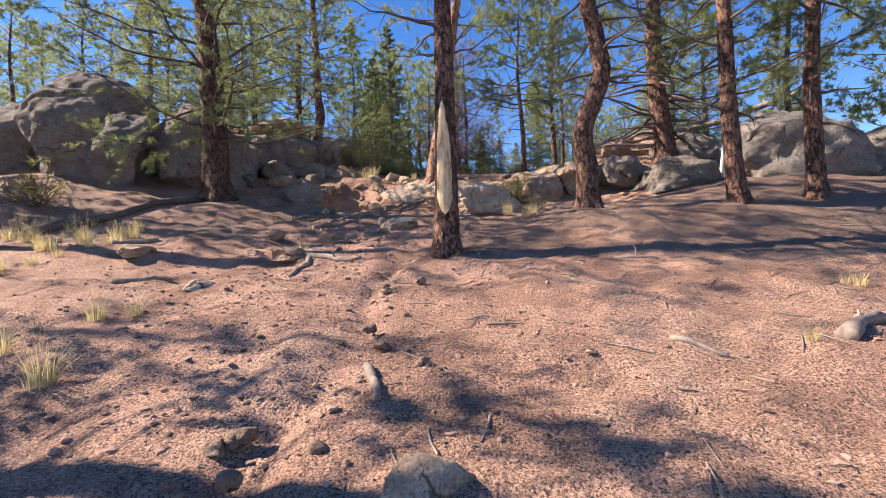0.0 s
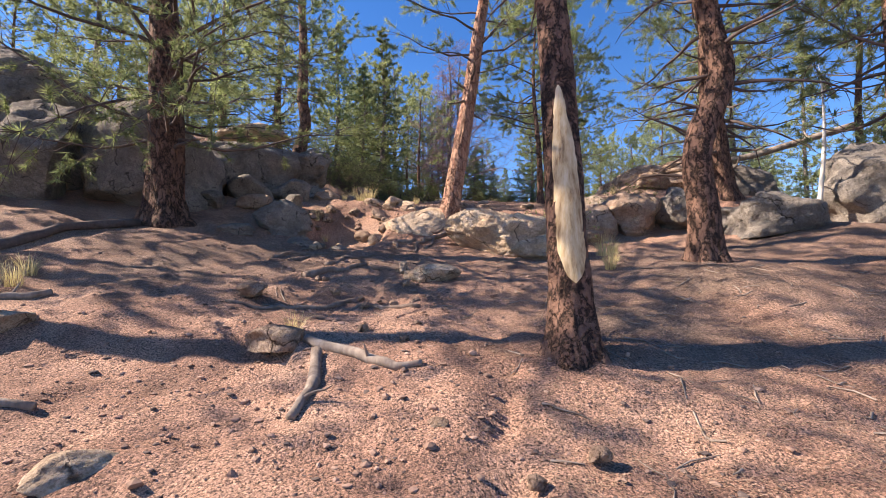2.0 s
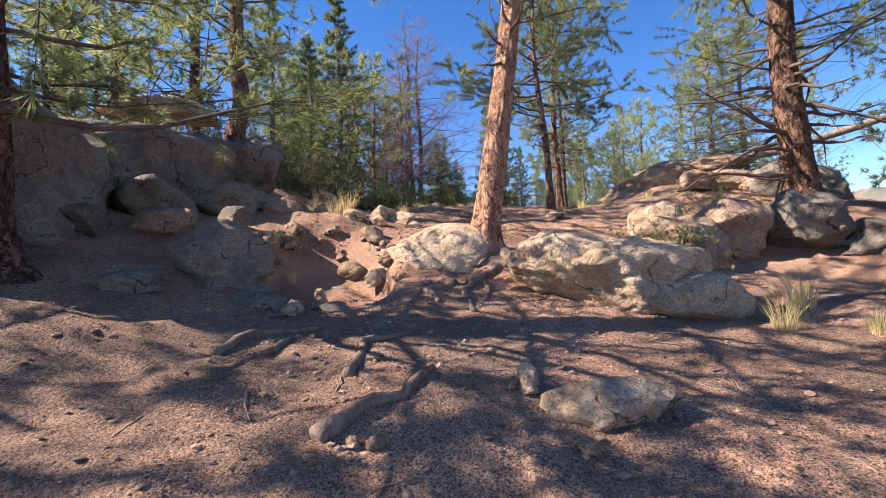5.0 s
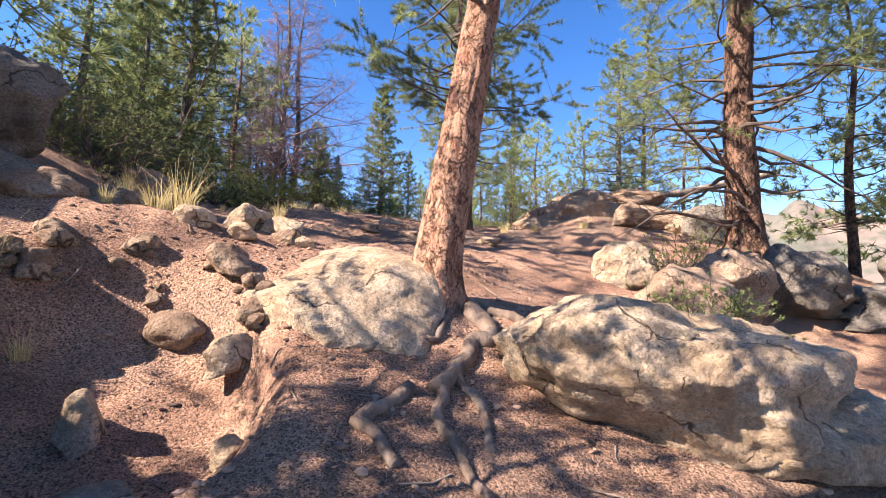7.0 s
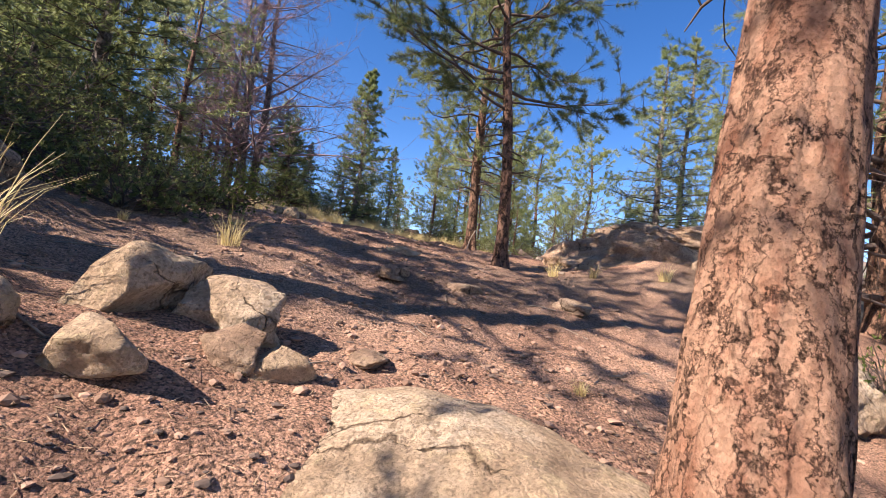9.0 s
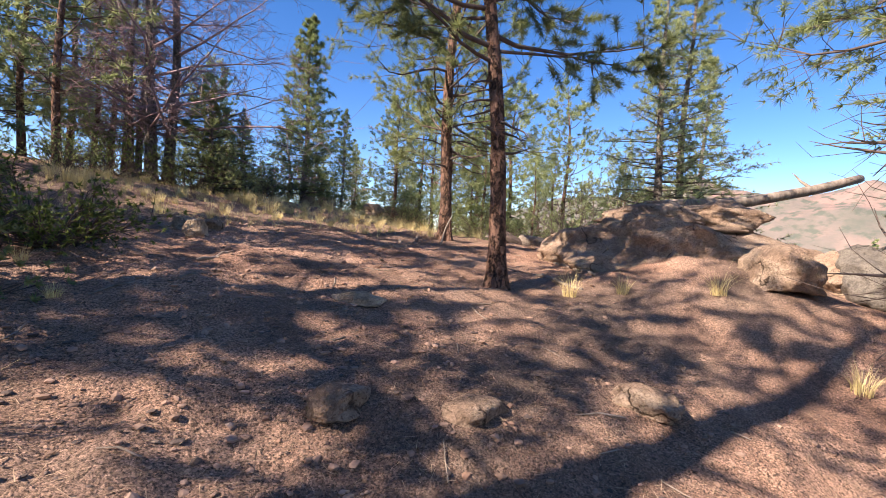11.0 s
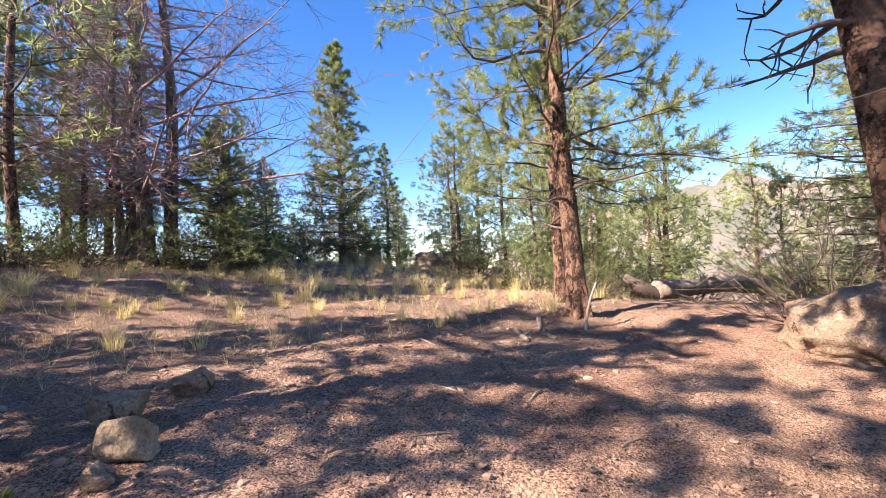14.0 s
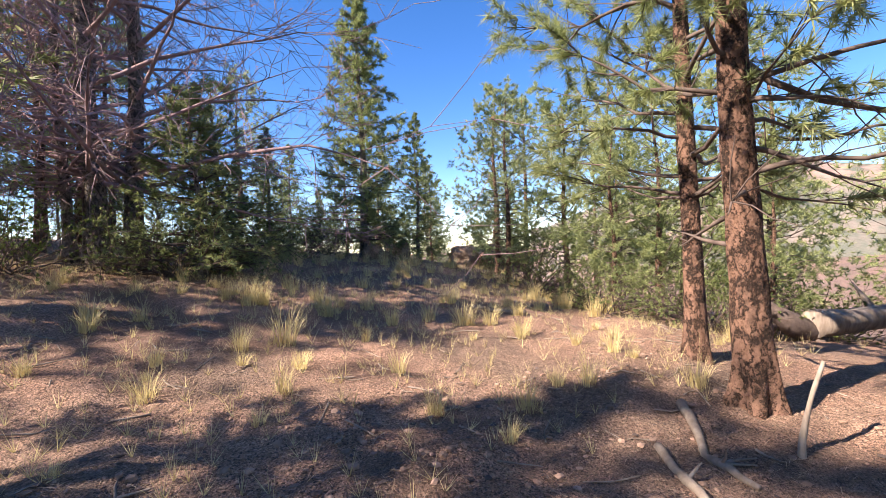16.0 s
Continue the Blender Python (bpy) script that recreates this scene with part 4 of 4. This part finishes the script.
# ---- roots, logs and sticks ----
def stick(name, label, category, points, r0, r1, material, seed, group="", raise_by=0.5, sides=9, forks=0, lift=None, parent=None):
    """A crooked stick, root or log along plan points, lying on the ground (or at given heights)."""
    rs = np.random.default_rng(seed)
    p = np.array(points, float)
    n = 6 * (len(p) - 1) + 1
    s = np.linspace(0, len(p) - 1, n)
    x, y = np.interp(s, range(len(p)), p[:, 0]), np.interp(s, range(len(p)), p[:, 1])
    wig = r0 * 1.0
    x, y = x + vnoise(s * 1.4, s * 0 + seed, seed=seed) * wig, y + vnoise(s * 1.4, s * 0 + seed + 9, seed=seed) * wig
    rad = np.linspace(r0, r1, n) * (1 + .15 * vnoise(s * 3, s * 0, seed=seed + 3))
    if p.shape[1] == 3:
        z = np.interp(s, range(len(p)), p[:, 2])
    else:
        z = height(x, y) + relief(x, y) + rad * raise_by + (lift or 0)
    path = np.stack([x, y, z], 1)
    mid = path.mean(0)
    b = Bundle()
    b.add(np.concatenate([[path[0]], path, [path[-1]]]) - mid, np.concatenate([[.001], rad, [.001]]), sides,
          lambda q, a: 1 + .12 * vnoise(np.cos(a)[None] * 2 + q[:, :1] * 0, np.sin(a)[None] * 2 + q[:, :1] * 0, (q[:, :1] + q[:, 1:2]) * 7 + a[None] * 0, seed=seed))
    for _ in range(forks):
        k = rs.integers(n // 4, n - 2)
        w = rs.normal(size=3) * (1, 1, .5) + (0, 0, .35)
        b.add(wander(path[k] - mid, w / np.linalg.norm(w), rs.uniform(.25, .7) * max(.4, r0 * 8), 5, rs, 0, .2), np.linspace(rad[k] * .5, .004, 5), 5)
    return thing_of(name, b.mesh(name), material, label, category, group, at=pose(*mid))


ROOT = "gnarled grey pine root exposed in the soil"
for i, (pts, a, b2) in enumerate((
        (((-2.65, 10.75), (-2.52, 11.45), (-1.9, 11.7)), .05, .03), (((-2.85, 9.95), (-2.6, 10.22), (-2.33, 10.37), (-2.05, 10.65)), .07, .03),
        (((-3.45, 11.3), (-3.2, 11.7)), .05, .03), (((-3.8, 11.3), (-3.5, 11.7), (-2.9, 12.0)), .06, .03),
        (((.02, 14.05), (-.35, 13.5), (-.62, 13.3), (-1.02, 13.1)), .12, .06), (((-1.0, 13.05), (-1.16, 12.64), (-1.22, 12.2)), .05, .03),
        (((-.72, 13.2), (-.8, 12.85), (-.95, 12.5)), .05, .035), (((-1.3, 13.6), (-.63, 13.65), (-.3, 14.0)), .025, .05),
        (((-1.2, 13.15), (-1.6, 12.85), (-1.5, 12.45)), .06, .04), (((-.5, 14.3), (-.75, 13.95), (-.7, 13.6)), .06, .03),
        (((.1, 14.1), (.3, 13.75), (.55, 13.55)), .07, .03), (((-2.0, 9.3), (-2.3, 9.0), (-2.9, 8.9), (-3.5, 8.7)), .04, .03),
        (((-1.2, 8.4), (-1.8, 8.7), (-2.4, 8.6)), .04, .025))):
    stick("root", ROOT, "root", pts, a * .85, b2 * .85, M_ROOT, 100 + i, "exposed roots", raise_by=.35)
for i, (pts, a, b2, fk) in enumerate((
        (((5.55, 23.75), (5.02, 23.34), (4.96, 22.96)), .035, .022, 3), (((4.83, 23.51), (4.6, 23.2), (4.49, 23.0)), .035, .022, 3), (((-.6, 3.3), (-.44, 2.8)), .035, .025, 0),
        (((-2.08, 7.05), (-1.98, 6.4), (-2.02, 5.9)), .05, .035, 1), (((-2.26, 7.35), (-1.5, 6.65), (-1.22, 6.5)), .05, .025, 1), (((.4, 20.9), (.85, 21.2)), .02, .012, 1),
        (((6.4, 20.7), (5.4, 19.3)), .04, .025, 0), (((4.75, 19.9), (4.62, 19.0)), .03, .02, 0), (((3.05, 3.45), (3.75, 3.8)), .07, .05, 2), (((1.8, 3.6), (2.1, 3.3)), .025, .015, 0),
        (((2.4, 6.3), (2.9, 6.1)), .02, .012, 1), (((1.5, 5.4), (1.9, 4.9)), .015, .01, 0), (((6.6, 26.6), (6.1, 27.3)), .05, .03, 2), (((-6.3, 8.5), (-5.6, 8.8)), .06, .04, 1), (((-4.6, 6.2), (-3.9, 6.4)), .05, .03, 1))):
    stick("fallen_branch", "weathered grey fallen branch on the ground", "branch", pts, a, b2, M_DEADWOOD, 140 + i, "fallen branches", forks=fk)
stick("log", "dark fallen log leaning on boulders", "log", ((-8.6, 9.2), (-7.4, 10.6), (-6.6, 12.1)), .1, .08, M_TWIG, 170, raise_by=.8)
stick("log", "pale barkless log propped above the outcrop", "log", ((9.5, 20.3, 6.2), (11.8, 19.2, 6.5), (14.6, 17.4, 7.3)), .15, .1, M_DEADWOOD, 171, forks=5)
stick("log", "big fallen pale log with a broken root end", "log", ((9.6, 24.3, 5.24), (12.0, 23.7, 5.2), (15.0, 23.2, 4.9)), .2, .17, M_DEADWOOD, 172, forks=8, sides=12)
stick("stump", "charred broken root end of the fallen log", "stump", ((9.75, 24.2, 4.75), (9.65, 24.3, 5.15), (9.3, 24.5, 5.55)), .2, .1, M_TWIG, 173, forks=5, sides=10)
stick("propped_branch", "forked grey branch leaning on a pine trunk", "branch", ((5.47, 22.97, 5.0), (5.56, 22.94, 5.3), (5.7, 22.88, 5.68)), .024, .013, M_DEADWOOD, 174)


# ---- grass ----
def tuft_mesh(seed, n, tall, spread, stalks=3):
    rs = np.random.default_rng(seed)
    V, F = [], []
    for i in range(n + stalks):
        seedhead = i >= n
        a, r = rs.uniform(0, 6.28), spread * .25 * rs.uniform(0, 1) ** .5
        ln = tall * (rs.uniform(.45, 1.0) if not seedhead else rs.uniform(1.1, 1.5))
        out = rs.uniform(.08, .75) if not seedhead else rs.uniform(.1, .4)
        da = a + rs.normal() * .6
        t = np.linspace(0, 1, 4)
        x, y = r * math.cos(a) + math.cos(da) * out * ln * t ** 1.8, r * math.sin(a) + math.sin(da) * out * ln * t ** 1.8
        z = ln * (t - .35 * out * t ** 2)
        w = (.0034 if not seedhead else .0024) * (1 - t * .8)
        sx, sy = -math.sin(da + .5), math.cos(da + .5)
        b = len(V)
        for k in range(4):
            V += [(x[k] - sx * w[k], y[k] - sy * w[k], z[k]), (x[k] + sx * w[k], y[k] + sy * w[k], z[k])]
        F += [(b + 2 * k, b + 2 * k + 1, b + 2 * k + 3, b + 2 * k + 2) for k in range(3)]
    return mesh_np("grass_tuft", V, F, False)


TUFTS = [tuft_mesh(200 + i, 90, h, s) for i, (h, s) in enumerate(((.34, .3), (.42, .4), (.26, .3), (.5, .4)))]
for me in TUFTS:
    me.materials.append(M_STRAW)


def grass(x, y, size=1.0, k=0, label="dry straw-yellow bunchgrass tuft"):
    ob = tagged(new("grass_tuft", TUFTS[k % 4]), label, "grass", "bunchgrass tufts")
    ob.matrix_basis = pose(x, y, gz(x, y) - .015, 0, 0, x * 131 % 360) @ Matrix.Diagonal((size, size, size, 1))


for i, (x, y, size) in enumerate(((1.85, 9.9, 1.1), (2.1, 10.3, .8), (-2.75, 16.5, 1.6), (-2.5, 16.62, 1.4), (-3.2, 16.4, .8), (2.31, 11.18, 1.3), (2.6, 11.4, 1.2), (1.6, 10.8, 1.0), (4.81, 16.25, 1.0),
                                  (4.8, 15.4, .9), (-4.11, 14.6, .9), (-3.7, 14.9, .8), (-2.45, 7.7, .9), (-3.45, 4.42, .8), (-3.14, 4.55, .8), (-2.9, 3.2, .9), (-3.6, 3.6, 1.0), (-1.2, 16.6, .6), (.6, 15.6, .5), (4.3, 19.0, .8), (4.9, 18.6, .9), (5.6, 17.7, .9))):
    grass(x, y, size, i)
rs = np.random.default_rng(5)
spots = 0
for x0, x1, y0, y1, count, size in ((-.8, 9, 26.3, 29.5, 70, .95), (.2, 7.5, 23.8, 26.6, 30, .65), (5.5, 10, 24, 30, 14, .9), (-9.5, -6.2, 6.6, 10.0, 46, 1.0), (2, 10, 29.5, 34, 34, 1.0), (-3.5, -.5, 18, 25, 16, .8), (2.5, 7, 2.8, 5.5, 5, .45), (-8, -3, 14.5, 17, 8, .7)):
    for _ in range(count):
        grass(rs.uniform(x0, x1), rs.uniform(y0, y1), size * rs.uniform(.6, 1.25), int(rs.integers(4)))


# ---- shrubs ----
def bush(x, y, w, h, seed, leaves, label, stems=40, leaf=.05, per=9, name="shrub", sparse=False):
    rs2 = np.random.default_rng(seed)
    top = empty(name, x, y, gz(x, y) - .03, label, "shrub")
    b, P, D = Bundle(), [], []
    for _ in range(stems):
        a, e = rs2.uniform(0, 6.28), rs2.uniform(.15, 1.0)
        d = np.array([math.cos(a) * w * .5 / h, math.sin(a) * w * .5 / h, e])
        d /= np.linalg.norm(d)
        ln = h * rs2.uniform(.6, 1.1) / max(d[2], .45)
        pts = wander((rs2.normal() * w * .08, rs2.normal() * w * .08, 0), d, min(ln, w * .75), 6, rs2, .02, .16)
        b.add(pts, np.linspace(.012, .003, 6), 4)
        for _ in range(9 if not sparse else 5):
            k = rs2.integers(2, 6)
            d2 = d + rs2.normal(size=3) * .6
            d2 /= np.linalg.norm(d2)
            tp = wander(pts[k], d2, ln * .3, 3, rs2, .02, .2)
            b.add(tp, (.005, .004, .002), 3)
            P += [tp[1], tp[2]]
            D += [d2, d2]
    thing_of("stem_tangle", b.mesh("stem_tangle"), M_TWIG, parent=top, kind="stuff")
    v, f = blades(np.array(P), np.array(D), per, leaf, leaf * .45, .9, rs2)
    thing_of("foliage", mesh_np("foliage", v, f, False), leaves, parent=top, kind="stuff")
    return top


bush(4.45, 14.7, 1.0, 1.0, 301, M_BUSH, "sparse olive shrub growing between boulders", sparse=True, stems=34, per=4)
bush(-9.6, 10.6, .9, .8, 302, M_YELLOW_LEAF, "small shrub with bright yellow leaves", stems=24, per=5)
bush(-.7, 21.4, 1.0, .45, 303, M_BUSH, "low green shrub beside the trail")
for i, (x, y, w, h) in enumerate(((-3.6, 19.6, 1.8, .8), (-3.2, 21.2, 2.0, .9), (-5.0, 20.8, 2.2, .9), (-4.2, 22.5, 2.0, 1.0), (-2.6, 22.0, 1.5, .7), (-2.2, 24.2, 1.6, .8), (-5.6, 22.8, 2.4, 1.0), (-1.9, 20.0, 1.2, .5), (-6.8, 20.4, 2.2, 1.0), (-3.8, 25, 2, 1.1))):
    bush(x, y, w, h, 310 + i, M_PINE_DARK, "dark green juniper thicket on the slope", name="juniper", stems=42, per=16, leaf=.055)
for i, (x, y, w, h) in enumerate(((2.3, 30.4, 1.6, 1.3), (.4, 30.0, 1.6, .9), (-.6, 29.6, 1.4, .7), (3.2, 31.0, 1.4, 1.0), (5.4, 33.5, 1.8, 1.2), (6.4, 35.0, 1.6, 1.0), (9.0, 35.5, 1.6, 1.1), (10.6, 31.5, 1.5, .9), (8.6, 28.5, 1.4, .9), (11.6, 22.4, 1.2, .6), (9.6, 25.6, 1.5, .9), (10.8, 24.9, 1.4, .8), (12.2, 27.2, 1.8, 1.2), (13.4, 25.0, 1.8, 1.0), (8.4, 26.6, 1.1, .6), (12.4, 21.6, 1.6, .9))):
    bush(x, y, w, h, 330 + i, M_BUSH if i % 2 else M_PINE, "leafy green shrub at the edge of the clearing", stems=34, per=12, leaf=.048)
bush(2.2, 13.0, .9, .8, 350, M_PINE_DARK, "dark low shrub behind the slab", stems=30, per=10)
bush(7.9, 21.1, 1.9, 1.7, 351, M_TWIG, "tangle of dark bare branches", name="brush_pile", stems=30, per=1, leaf=.03)


# ---- loose stuff on the ground ----
def scatter(name, n, material, label, category, lo, hi, seed, flat=.6, where=None):
    rs3 = np.random.default_rng(seed)
    v0, f0 = unit_sphere(1)
    x, y = where(rs3, n)
    size = lo * (hi / lo) ** (rs3.uniform(0, 1, n) ** 2.6)
    z = height(x, y) + relief(x, y) + size * flat * .25
    ax = size[:, None] * rs3.uniform(.6, 1.2, (n, 3)) * (1, 1, flat)
    ang = rs3.uniform(0, 6.28, n)
    jit = v0[None] * (1 + .25 * rs3.normal(size=(n, len(v0), 1)).clip(-1, 1)) * ax[:, None]
    c, s = np.cos(ang)[:, None], np.sin(ang)[:, None]
    V = np.stack([jit[:, :, 0] * c - jit[:, :, 1] * s + x[:, None], jit[:, :, 0] * s + jit[:, :, 1] * c + y[:, None], jit[:, :, 2] + z[:, None]], -1)
    F = f0[None] + (np.arange(n) * len(v0))[:, None, None]
    thing_of(name, mesh_np(name, V.reshape(-1, 3), F.reshape(-1, 3), False), material, label, category, kind="stuff")


def along_trail(rs3, n):
    y = np.where(rs3.uniform(0, 1, n) < .5, rs3.uniform(.8, 16, n), rs3.uniform(15, 25, n))
    x = np.interp(y, (0, 8, 14, 22, 27), (-.4, -2.4, -1.4, 2.4, 4.2)) + rs3.normal(size=n) * 1.9
    return x, y


def pine_floor(rs3, n):
    k = rs3.uniform(0, 1, n)
    x = np.where(k < .5, rs3.uniform(-.6, 7, n), np.where(k < .66, rs3.uniform(1.5, 8.5, n), rs3.uniform(-4, 4, n)))
    y = np.where(k < .5, rs3.uniform(1, 9, n), np.where(k < .66, rs3.uniform(19, 26, n), rs3.uniform(8, 21, n)))
    return x, y


scatter("gravel", 15000, M_PEBBLE, "small reddish gravel strewn over the trail", "gravel", .007, .036, 400, where=along_trail)
scatter("bark_chips", 6500, M_TWIG, "dark bark chips and cone scraps on the soil", "debris", .008, .035, 401, .35, where=along_trail)
rs4 = np.random.default_rng(402)
lx, ly = pine_floor(rs4, 62000)
la, ll = rs4.uniform(0, 6.28, len(lx)), rs4.uniform(.05, .15, len(lx))
lz = height(lx, ly) + relief(lx, ly) + rs4.uniform(.003, .02, len(lx))
dx, dy = np.cos(la) * ll / 2, np.sin(la) * ll / 2
wx, wy = -np.sin(la) * .0022, np.cos(la) * .0022
LV = np.stack([np.stack([lx - dx - wx, ly - dy - wy, lz], -1), np.stack([lx - dx + wx, ly - dy + wy, lz], -1), np.stack([lx + dx, ly + dy, lz + rs4.normal(size=len(lx)) * .008], -1)], 1)
thing_of("pine_needle_litter", mesh_np("pine_needle_litter", LV.reshape(-1, 3), np.arange(len(lx) * 3).reshape(-1, 3), False), M_LITTER, "dry pine needles strewn on the ground", "litter", kind="stuff")
sb = Bundle()
fx, fy = pine_floor(rs4, 520)
for x, y in zip(np.concatenate([fx, rs4.uniform(0, 9, 220)]), np.concatenate([fy, rs4.uniform(23.5, 31, 220)])):
    a, ln = rs4.uniform(0, 6.28), rs4.uniform(.08, .35)
    t = np.linspace(0, 1, 3)
    px, py = x + math.cos(a) * ln * t + rs4.normal(size=3) * .012, y + math.sin(a) * ln * t + rs4.normal(size=3) * .012
    sb.add(np.stack([px, py, height(px, py) + relief(px, py) + .008], 1), np.array((.008, .007, .004)) * rs4.uniform(.5, 1.2), 4)
thing_of("twig_litter", sb.mesh("twig_litter"), M_DEADWOOD, "small grey twigs scattered on the ground", "litter", kind="stuff")
# thin dry grass between the tufts of the clearing
tx, ty = rs4.uniform(-1, 10, 2600), 23.6 + 9.5 * rs4.uniform(0, 1, 2600) ** .8
tp = np.stack([tx, ty, height(tx, ty) + relief(tx, ty) - .01], 1)
gv, gf = blades(tp, np.tile((0, 0, 1.0), (len(tp), 1)), 7, .17, .005, .45, rs4)
thing_of("sparse_dry_grass", mesh_np("sparse_dry_grass", gv, gf, False), M_STRAW, "thin dry grass blades scattered over the clearing", "grass", kind="stuff")
